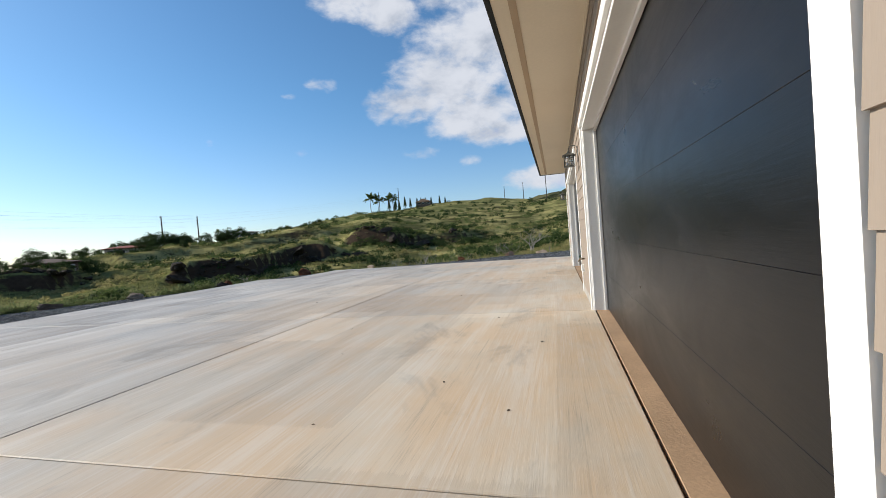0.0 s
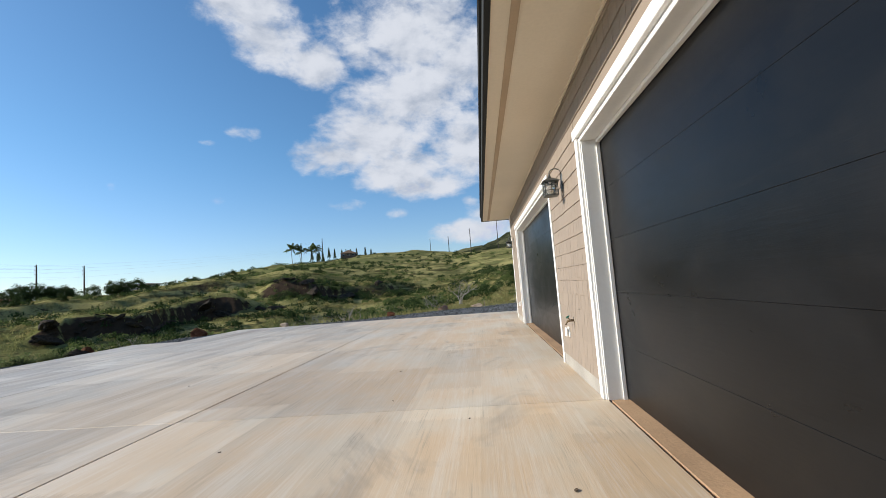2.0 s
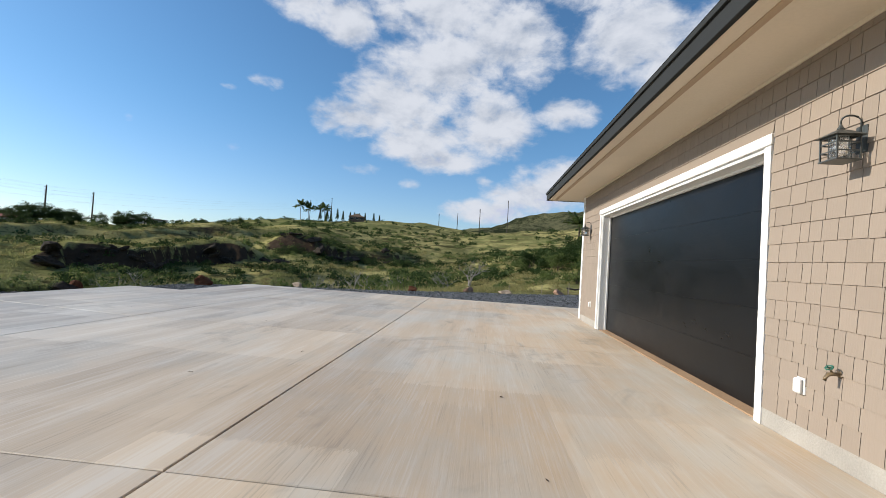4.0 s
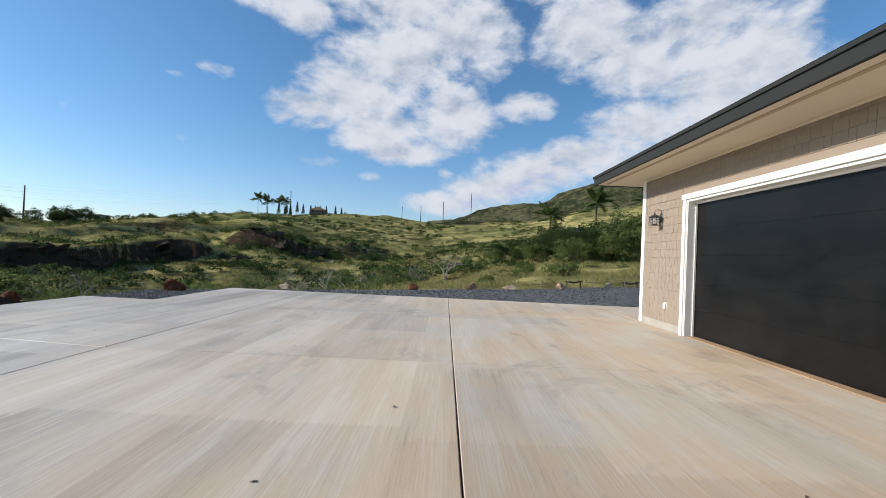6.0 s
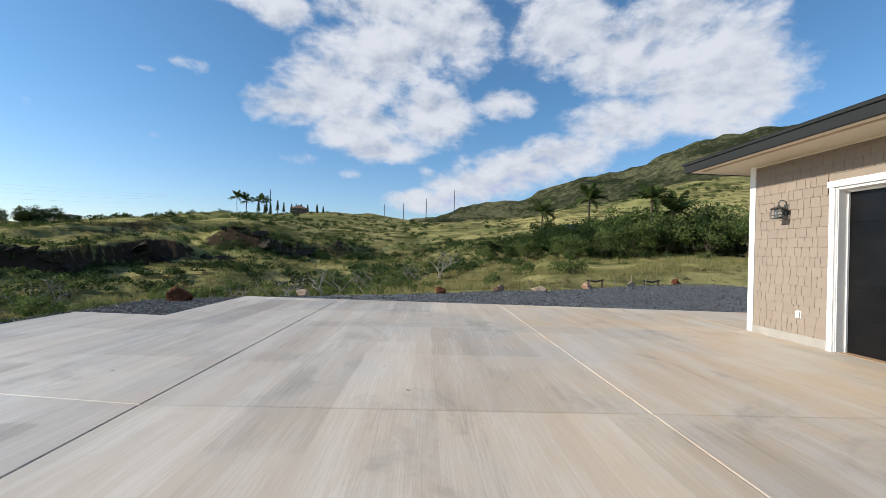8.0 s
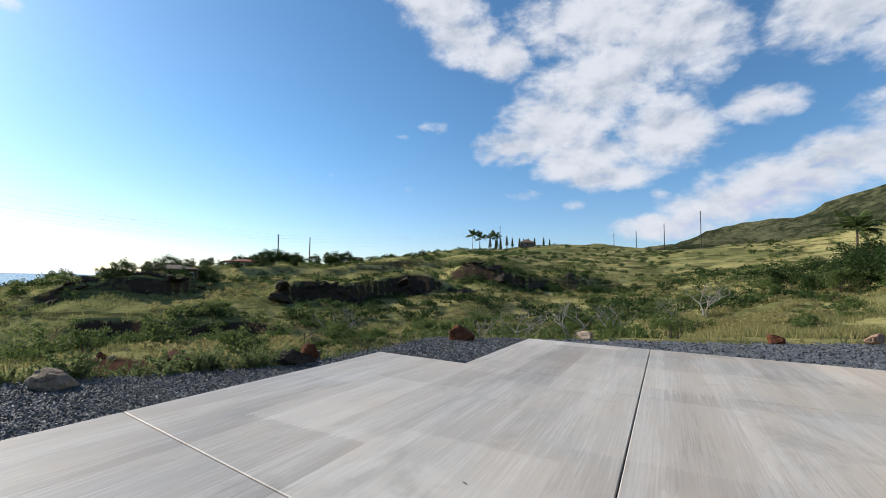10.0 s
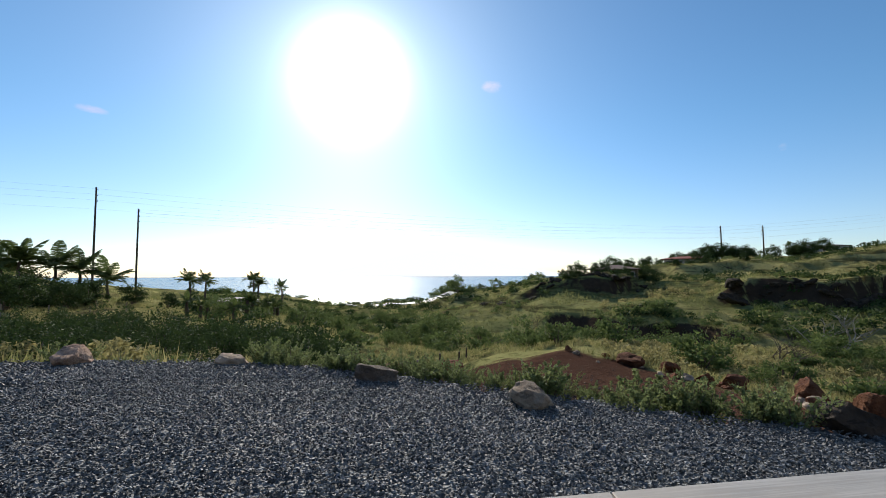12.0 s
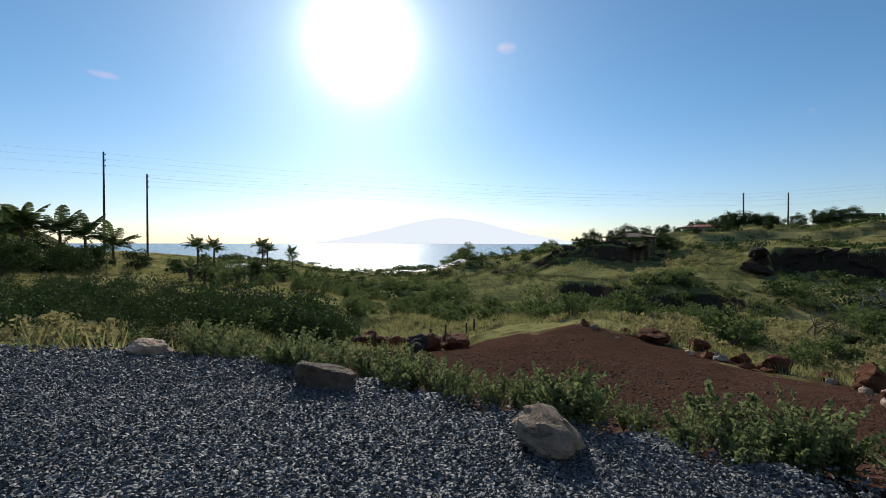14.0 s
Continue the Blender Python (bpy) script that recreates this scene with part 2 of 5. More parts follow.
def earth_material():
    """Dry grass, soil, dark rock on steep faces, and bare red dirt on the bench below the gravel."""
    m, nt, b, pos = material("hillside_earth", 1.0)
    b.inputs["Specular IOR Level"].default_value = 0.0
    geo = nt.nodes.new("ShaderNodeNewGeometry")
    nz = nd(nt, "ShaderNodeSeparateXYZ", geo.outputs["Normal"]).outputs[2]
    sep = nd(nt, "ShaderNodeSeparateXYZ", pos)
    n0, n1, n2 = noise_tex(nt, pos, 0.012, 6, 0.62), noise_tex(nt, pos, 0.09, 6, 0.65), noise_tex(nt, pos, 1.3, 5, 0.7)
    grass = mix(nt, ramp(nt, n1, 0.40, 0.60), (0.150, 0.146, 0.058), (0.390, 0.340, 0.140))
    grass = mix(nt, ma(nt, "MULTIPLY", ramp(nt, n0, 0.48, 0.62), 0.8), grass, (0.160, 0.172, 0.066))
    grass = mix(nt, ma(nt, "MULTIPLY", ramp(nt, n2, 0.54, 0.64), 0.55), grass, (0.036, 0.044, 0.015))
    grass = mix(nt, ma(nt, "MULTIPLY", ramp(nt, noise_tex(nt, pos, 0.22, 5, 0.7), 0.57, 0.66), 0.6), grass, (0.105, 0.072, 0.036))
    ledge = ramp(nt, noise_tex(nt, scaled(nt, pos, (0.05, 0.05, 0.8)), 1.0, 5, 0.65), 0.53, 0.62)
    grass = mix(nt, ma(nt, "MULTIPLY", ledge, 0.7), grass, (0.036, 0.033, 0.016))
    rock = mix(nt, n2, (0.020, 0.016, 0.012), (0.095, 0.066, 0.046))
    col = mix(nt, ramp(nt, ma(nt, "ADD", nz, ma(nt, "MULTIPLY_ADD", n2, 0.3, -0.15)), 0.86, 0.72), grass, rock)
    far = ma(nt, "SQRT", ma(nt, "ADD", ma(nt, "POWER", sep.outputs[0], 2.0), ma(nt, "POWER", sep.outputs[1], 2.0)))
    heath = mix(nt, ramp(nt, ma(nt, "ADD", ma(nt, "MULTIPLY", noise_tex(nt, pos, 0.006, 7, 0.7), 0.5), ma(nt, "MULTIPLY", noise_tex(nt, pos, 0.05, 6, 0.78), 0.5)), 0.43, 0.60), (0.024, 0.030, 0.016), (0.115, 0.112, 0.060))
    col = mix(nt, ramp(nt, far, 260.0, 520.0), col, heath)
    dx = ma(nt, "MULTIPLY_ADD", sep.outputs[0], 1 / 9.5, 22.0 / 9.5)
    dy = ma(nt, "MULTIPLY_ADD", sep.outputs[1], 1 / 8.3, -16.2 / 8.3)
    rad = ma(nt, "ADD", ma(nt, "ADD", ma(nt, "POWER", dx, 2.0), ma(nt, "POWER", dy, 2.0)), ma(nt, "MULTIPLY_ADD", noise_tex(nt, pos, 0.5, 5, 0.6), 1.2, -0.6))
    red = mix(nt, n2, (0.044, 0.024, 0.017), (0.118, 0.062, 0.042))
    col = mix(nt, ramp(nt, rad, 1.05, 0.8), col, mix(nt, ma(nt, "MULTIPLY", ramp(nt, noise_tex(nt, pos, 2.2, 6, 0.75), 0.52, 0.66), 0.6), red, (0.085, 0.060, 0.045)))
    set_color(nt, b, col)
    bump(nt, b, ma(nt, "ADD", n2, noise_tex(nt, pos, 7.0, 4, 0.7)), 0.9, 0.15)
    return m


def gravel_material():
    m, nt, b, pos = material("crushed_stone", 0.75)
    v = nt.nodes.new("ShaderNodeTexVoronoi")
    nt.links.new(pos, v.inputs["Vector"])
    v.inputs["Scale"].default_value = 34.0
    r = nd(nt, "ShaderNodeSeparateColor", v.outputs["Color"]).outputs[0]
    col = mix(nt, r, (0.080, 0.086, 0.090), (0.260, 0.270, 0.275))
    # shade in the gaps between stones, painted into the colour at cell borders
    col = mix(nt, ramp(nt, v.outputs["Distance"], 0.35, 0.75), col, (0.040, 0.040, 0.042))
    col = mix(nt, ma(nt, "MULTIPLY", ramp(nt, noise_tex(nt, pos, 0.9, 4), 0.55, 0.75), 0.35), col, (0.10, 0.085, 0.07))
    set_color(nt, b, col)
    bump(nt, b, ma(nt, "SUBTRACT", r, v.outputs["Distance"]), 1.0, 0.02)
    return m


def stone_chip_material():
    m, nt, b, pos = material("stone_chips", 0.68)
    b.inputs["Specular IOR Level"].default_value = 0.5
    r = island_random(nt)
    col = mix(nt, ma(nt, "POWER", r, 2.3), (0.032, 0.035, 0.035), (0.270, 0.280, 0.280))
    set_color(nt, b, mix(nt, ma(nt, "MULTIPLY", noise_tex(nt, pos, 60, 2), 0.4), col, (0.05, 0.05, 0.055)))
    return m


def boulder_material(name, col, col2):
    m, nt, b, pos = material(name, 0.95)
    b.inputs["Specular IOR Level"].default_value = 0.15
    n1, n2, n3 = noise_tex(nt, pos, 3.0, 6, 0.65, 0.4), noise_tex(nt, pos, 22, 5, 0.7), noise_tex(nt, scaled(nt, pos, (1, 1, 3)), 5.0, 4, 0.6, 0.8)
    c = mix(nt, ramp(nt, n1, 0.35, 0.65), col, col2)
    c = mix(nt, ma(nt, "MULTIPLY", ramp(nt, n2, 0.5, 0.75), 0.6), c, tuple(v * 0.4 for v in col))
    c = mix(nt, ma(nt, "MULTIPLY", ramp(nt, n3, 0.58, 0.62), 0.5), c, tuple(v * 0.3 for v in col))
    c = mix(nt, 1.0, c, mix(nt, obj_random(nt), (0.75, 0.75, 0.75), (1.15, 1.12, 1.1)), "MULTIPLY")
    set_color(nt, b, c)
    bump(nt, b, ma(nt, "ADD", n1, n2), 0.9, 0.05)
    return m


def shingle_material():
    m, nt, b, pos = material("tan_shingle", 0.7)
    grain = noise_tex(nt, scaled(nt, pos, (90, 90, 2.5)), 1.0, 4, 0.6)
    r = obj_random(nt)
    r2 = island_random(nt)
    c = mix(nt, ma(nt, "MULTIPLY_ADD", r, 0.5, ma(nt, "MULTIPLY", r2, 0.5)), (0.222, 0.175, 0.134), (0.275, 0.218, 0.168))
    c = mix(nt, ma(nt, "MULTIPLY", ramp(nt, grain, 0.45, 0.7), 0.25), c, (0.22, 0.165, 0.12))
    c = mix(nt, ma(nt, "MULTIPLY", noise_tex(nt, pos, 1.2, 4), 0.25), c, (0.33, 0.275, 0.22))
    set_color(nt, b, c)
    bump(nt, b, grain, 0.3, 0.004)
    return m


def door_material():
    m, nt, b, pos = material("garage_door_paint", 0.42)
    grain = noise_tex(nt, scaled(nt, pos, (20, 3.0, 46)), 1.0, 5, 0.65, 0.3)
    n = noise_tex(nt, scaled(nt, pos, (1, 0.7, 1.6)), 1.3, 5, 0.65, 0.6)
    c = mix(nt, ramp(nt, n, 0.35, 0.7), (0.0040, 0.0040, 0.0043), (0.0070, 0.0069, 0.0073))
    dust = ramp(nt, noise_tex(nt, pos, 1.7, 5, 0.7), 0.42, 0.8)
    set_color(nt, b, mix(nt, ma(nt, "MULTIPLY", dust, 0.22), c, (0.026, 0.021, 0.017)))
    nt.links.new(ma(nt, "MULTIPLY_ADD", n, 0.34, 0.16), b.inputs["Roughness"])
    b.inputs["Specular IOR Level"].default_value = 0.26
    bump(nt, b, grain, 0.25, 0.003)
    return m


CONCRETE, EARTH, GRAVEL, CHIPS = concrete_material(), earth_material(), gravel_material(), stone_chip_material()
SHINGLE, DOOR = shingle_material(), door_material()
WHITE = painted("white_trim_paint", (0.80, 0.79, 0.76), 0.4, 0.03, 5)
SOFFIT = painted("cream_soffit_paint", (0.70, 0.61, 0.47), 0.6, 0.04, 4)
SOFFIT_STRIP = painted("brown_strip_paint", (0.42, 0.31, 0.20), 0.6, 0.05)
FASCIA = painted("dark_fascia_paint", (0.010, 0.012, 0.012), 0.85, 0.1)
ROOFING = painted("dark_roof_shingle", (0.035, 0.035, 0.037), 0.9, 0.2, 20, bumpy=0.5)
BASE = painted("foundation_concrete", (0.34, 0.315, 0.275), 0.9, 0.12, 9, bumpy=0.3)
SUBWALL = painted("wall_backing", (0.20, 0.15, 0.11), 0.9)
JOINT = painted("joint_filler", (0.06, 0.052, 0.045), 0.9, 0.2)
THRESHOLD = painted("stained_threshold_concrete", (0.42, 0.27, 0.155), 0.8, 0.15, 6, bumpy=0.3)

# building blocks


def box(bm, x0, x1, y0, y1, z0, z1, bevel=0.0):
    r = bmesh.ops.create_cube(bm, size=1.0)
    for v in r["verts"]:
        v.co = Vector(((x0 + x1) / 2 + v.co.x * (x1 - x0), (y0 + y1) / 2 + v.co.y * (y1 - y0), (z0 + z1) / 2 + v.co.z * (z1 - z0)))
    if bevel:
        es = list({e for v in r["verts"] for e in v.link_edges})
        bmesh.ops.bevel(bm, geom=es, offset=bevel, segments=1, affect="EDGES")


def mesh_of(name, bm, mat, smooth=False):
    me = bpy.data.meshes.new(name)
    bm.to_mesh(me)
    bm.free()
    if mat:
        me.materials.append(mat)
    if smooth:
        me.shade_smooth()
    return me


def part(name, bm, mat, parent=None, label="", smooth=False):
    ob = new(name, mesh_of(name, bm, mat, smooth))
    if parent:
        ob.parent = parent
    return tagged(ob, label)


def box_part(name, dims, mat, parent=None, label="", bevel=0.0):
    bm = bmesh.new()
    box(bm, *dims, bevel)
    return part(name, bm, mat, parent, label)


def tube(bm, pts, radii, seg=7):
    """A tapered tube through pts."""
    rings = []
    for i, p in enumerate(pts):
        p = Vector(p)
        d = (Vector(pts[min(i + 1, len(pts) - 1)]) - Vector(pts[max(i - 1, 0)])).normalized()
        s = d.orthogonal().normalized() if abs(d.z) < 0.9 else Vector((1, 0, 0)).cross(d).normalized()
        t = d.cross(s)
        rings.append([bm.verts.new(p + (s * math.cos(a) + t * math.sin(a)) * radii[i]) for a in [2 * math.pi * k / seg for k in range(seg)]])
    for a, b in zip(rings, rings[1:]):
        for k in range(seg):
            bm.faces.new((a[k], a[(k + 1) % seg], b[(k + 1) % seg], b[k]))
    bm.faces.new(rings[0][::-1])
    bm.faces.new(rings[-1])


def raw_mesh(name, verts, faces, mat, smooth=False):
    me = bpy.data.meshes.new(name)
    verts, faces = np.asarray(verts, np.float32), np.asarray(faces, np.int32)
    k = faces.shape[1]
    me.vertices.add(len(verts))
    me.vertices.foreach_set("co", verts.ravel())
    me.loops.add(faces.size)
    me.loops.foreach_set("vertex_index", faces.ravel())
    me.polygons.add(len(faces))
    me.polygons.foreach_set("loop_start", np.arange(0, faces.size, k, dtype=np.int32))
    me.update(calc_edges=True)
    me.materials.append(mat)
    if smooth:
        me.shade_smooth()
    else:
        me.shade_flat()
    return me


# the lie of the land: heights over the level yard, by heading from the yard and by distance
HUB = (-9.0, 12.0)
AZ = (-60, -36, -24, -12, 0, 12, 22, 32, 45, 57, 66, 74, 84, 95, 108, 122, 135, 150, 190, 240, 300)
RINGS = (14, 30, 55, 100, 160, 400, 1000, 2200)
HEIGHTS = (
    (0, 0, -0.2, -0.3, -0.5, -1, -1.2, -1.5, -1.8, -2, -2.2, -2.2, -2, -2, -1.5, -1, -0.8, -0.5, 0, 0, 0),
    (0.5, 0.3, -0.3, -1, -2.5, -4, -4.5, -4.5, -4, -3.5, -3, -3.5, -4.5, -4.5, -3, -2, -1.5, -1, 0, 0, 0.5),
    (2, 1.5, 1, -0.5, -3, -4.5, -5, -5.5, -6, -7, -7.5, -7.5, -7, -6, -3.2, -2, -1.5, -1, 0, 1, 2),
    (6, 5.5, 5, 2.5, -1.0, -1.5, 0.5, -0.2, -0.6, -0.6, -1.0, -3.5, -7.5, -8, -3.6, -1.5, -0.5, 0, 0, 4, 6),
    (14, 14, 11, 7, 4.5, 6.5, 11, 9.5, 5.6, 3.4, -0.2, -3.0, -8.5, -10, -4.8, -1.5, 0, 2, 2, 10, 14),
    (55, 63, 46, 33, 27, 32, 26, 16, 5, -1, -12, -18, -23, -27, -13, -9, 14, 32, 46, 50, 55),
    (110, 118, 84, 58, 50, 40, 20, 0, -30, -60, -75, -80, -80, -80, -80, -60, 68, 92, 104, 150, 130),
    (530, 530, 405, 272, 160, 0, -60, -60, -60, -120, -120, -120, -120, -120, -120, -120, -60, -60, 0, 300, 560))
EDGE = ((-18.2, -30), (-18.2, 0), (-18.1, 5.6), (-17.8, 7.5), (-17.45, 9.3), (-16.8, 10.9), (-15.8, 12.4), (-14.75, 13.95), (-13.85, 15.0),
        (-13.2, 16.2), (-13.05, 18.0), (-12.95, 20.4), (-11.3, 21.5), (-9.0, 22.9), (-7.3, 23.6), (-5.4, 24.8), (-3.0, 26.5), (-1.2, 27.0),
        (1.6, 29.2), (5, 32), (10, 36), (40, 44), (40, -30))


def smooth01(t):
    t = np.clip(t, 0, 1)
    return t * t * (3 - 2 * t)


def yard_distance(x, y):
    """Distance outside the level yard (negative inside)."""
    x, y = np.asarray(x, float), np.asarray(y, float)
    best, inside = np.full(x.shape, 1e9), np.zeros(x.shape, bool)
    n = len(EDGE)
    for i in range(n):
        (ax, ay), (bx, by) = EDGE[i], EDGE[(i + 1) % n]
        dx, dy = bx - ax, by - ay
        t = np.clip(((x - ax) * dx + (y - ay) * dy) / (dx * dx + dy * dy), 0, 1)
        best = np.minimum(best, np.hypot(x - ax - t * dx, y - ay - t * dy))
        if dy:
            inside ^= ((ay > y) != (by > y)) & (x < ax + (y - ay) * dx / dy)
    return np.where(inside, -best, best)


def height(x, y):
    x, y = np.asarray(x, float), np.asarray(y, float)
    dx, dy = x - HUB[0], y - HUB[1]
    r = np.hypot(dx, dy) + 1e-6
    az = (np.degrees(np.arctan2(-dx, dy)) + 60) % 360 - 60
    az = az + 2.2 * np.sin(r / 23.0) + 1.2 * np.sin(r / 7.0 + 1)
    zs = []
    for row in HEIGHTS:
        k = np.clip(np.searchsorted(AZ, az, side="right") - 1, 0, len(AZ) - 2)
        a = np.asarray(AZ, float)
        t = smooth01((az - a[k]) / (a[k + 1] - a[k]))
        h = np.asarray(row, float)
        zs.append(h[k] * (1 - t) + h[k + 1] * t)
    zs = np.array(zs)
    lr, rings = np.log(np.maximum(r, 14.0)), np.log(np.asarray(RINGS, float))
    k = np.clip(np.searchsorted(rings, lr, side="right") - 1, 0, len(rings) - 2)
    t = np.clip((lr - rings[k]) / (rings[k + 1] - rings[k]), 0, 1)
    t = 0.5 * t + 0.5 * smooth01(t)
    idx = np.arange(r.size).reshape(r.shape)
    flat = zs.reshape(len(RINGS), -1)
    z = flat[k.ravel(), idx.ravel()].reshape(r.shape) * (1 - t) + flat[np.minimum(k + 1, len(RINGS) - 1).ravel(), idx.ravel()].reshape(r.shape) * t
    # rocky scarp across the far bank
    for r0, a0, a1, rise in ((78, 24, 50, 3.9), (108, 2, 25, 4.4), (86, 54, 74, 2.4), (58, 46, 72, 2.2), (122, 24, 60, 2.2)):
        w = smooth01((az - a0) / 5) * smooth01((a1 - az) / 5)
        rr = r - r0 - 4 * np.sin(az / 5.1 + r0) - 1.6 * np.sin(az / 1.7 + 1) - 0.7 * np.sin(az / 0.6 + r0) * 0.5 * (1 + np.sin(az / 3.3))
        w = w * (0.85 + 0.15 * np.sin(az / 2.7 + r0))
        z = z + w * rise * (smooth01(rr / 1.6) - smooth01(rr / 30.0))
    d = yard_distance(x, y)
    bumps = np.array([noise.fractal(Vector((a / 9.0, b / 9.0, 0.3)), 1.0, 2.1, 5) for a, b in zip(x.ravel(), y.ravel())]).reshape(r.shape)
    broad = np.array([noise.fractal(Vector((a / 170.0, b / 170.0, 4.7)), 0.7, 2.1, 8) for a, b in zip(x.ravel(), y.ravel())]).reshape(r.shape)
    z = z + bumps * np.clip(d / 25, 0, 1) * 0.8 + broad * np.clip((r - 60) / 900, 0, 1.6) ** 1.2 * 14
    w = smooth01(d / 4.5)
    return -0.30 * (1 - w) + z * w


def ground_z(x, y):
    return float(height(np.array([x]), np.array([y]))[0])


def build_ground():
    rs = np.concatenate([np.linspace(0, 9, 10), np.linspace(9.3, 60, 140), np.geomspace(60.8, 180, 90), np.geomspace(183, 2600, 75)])
    na = 420
    ang = np.linspace(0, 2 * np.pi, na, endpoint=False)
    rr, aa = np.meshgrid(rs, ang, indexing="ij")
    x, y = HUB[0] - rr * np.sin(aa), HUB[1] + rr * np.cos(aa)
    z = height(x, y)
    v = np.stack([x, y, z], -1).reshape(-1, 3)
    i, j = np.meshgrid(np.arange(len(rs) - 1), np.arange(na), indexing="ij")
    a, b = i * na + j, i * na + (j + 1) % na
    f = np.stack([a, b, b + na, a + na], -1).reshape(-1, 4)
    return tagged(new("ground", raw_mesh("ground", v, f, EARTH, True)), "grassy hillsides and gully with dark rock and red dirt", "ground", kind="structure")


build_ground()


def build_sea():
    m, nt, b, pos = material("sea_water", 0.22, 0.0, (0.035, 0.085, 0.13))
    b.inputs["Specular IOR Level"].default_value = 0.5
    bump(nt, b, noise_tex(nt, pos, 0.035, 5, 0.7), 0.5, 6.0)
    bm = bmesh.new()
    bmesh.ops.create_grid(bm, x_segments=2, y_segments=2, size=1)
    for v in bm.verts:
        v.co = Vector((-2500 + v.co.x * 2420, v.co.y * 4900, -20))
    tagged(part("water", bm, m), "blue sea glittering under the low sun", "sea", kind="structure")
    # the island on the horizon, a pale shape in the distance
    mi = bpy.data.materials.new("painted_haze_island")
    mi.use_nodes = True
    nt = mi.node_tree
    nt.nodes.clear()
    # distance haze painted as an even pale emission; the island is no light source
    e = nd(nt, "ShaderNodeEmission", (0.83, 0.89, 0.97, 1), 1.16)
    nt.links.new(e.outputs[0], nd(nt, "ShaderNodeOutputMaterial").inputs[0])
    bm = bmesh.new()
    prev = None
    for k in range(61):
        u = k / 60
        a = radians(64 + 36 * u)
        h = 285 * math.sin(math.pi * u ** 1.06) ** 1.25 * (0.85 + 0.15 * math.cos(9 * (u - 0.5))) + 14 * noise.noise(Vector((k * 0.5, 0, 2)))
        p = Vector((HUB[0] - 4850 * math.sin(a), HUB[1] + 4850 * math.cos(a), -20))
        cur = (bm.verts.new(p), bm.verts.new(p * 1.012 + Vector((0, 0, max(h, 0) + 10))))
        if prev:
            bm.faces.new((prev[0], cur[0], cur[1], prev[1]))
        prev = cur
    tagged(part("backdrop", bm, mi), "pale blue island beyond the sea, haze painted as glow", "island", kind="structure")


build_sea()

# yard: gravel bed and concrete slab panels
JX = (-12.22, -8.165, -4.093, 0.05)
JY = (-9.0, -4.6, -0.3, 4.02, 8.25, 12.72, 16.92, 20.50)


def gravel_z(x, y):
    """The gravel lies level by the slab and dips towards its outer edge."""
    return -0.05 - 0.12 * smooth01((3.2 + yard_distance(x, y)) / 3.4)


def build_gravel():
    bm = bmesh.new()
    xs, ys = np.arange(-20, 41, 0.5), np.arange(-12, 33, 0.5)
    gx, gy = np.meshgrid(xs, ys, indexing="ij")
    gz = gravel_z(gx, gy)
    ok = yard_distance(gx, gy) < 0.25
    grid = {}
    for i in range(len(xs)):
        for j in range(len(ys)):
            if ok[i, j]:
                grid[i, j] = bm.verts.new((xs[i], ys[j], gz[i, j]))
    for (i, j), v in grid.items():
        ring = [grid.get(k) for k in ((i, j), (i + 1, j), (i + 1, j + 1), (i, j + 1))]
        if None not in ring:
            bm.faces.new(ring)
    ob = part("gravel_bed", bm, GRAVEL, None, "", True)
    tagged(ob, "dark grey crushed stone beside the concrete drive", "gravel", kind="structure")


build_gravel()


# house with two garage doors
HOUSE_Y0, HOUSE_Y1 = -6.0, 17.0
SOFFIT_Z = 3.03
DOORS = ((2.920, 8.330), (10.004, 15.455))  # outer edges of the casings
CAP_Z = 2.515


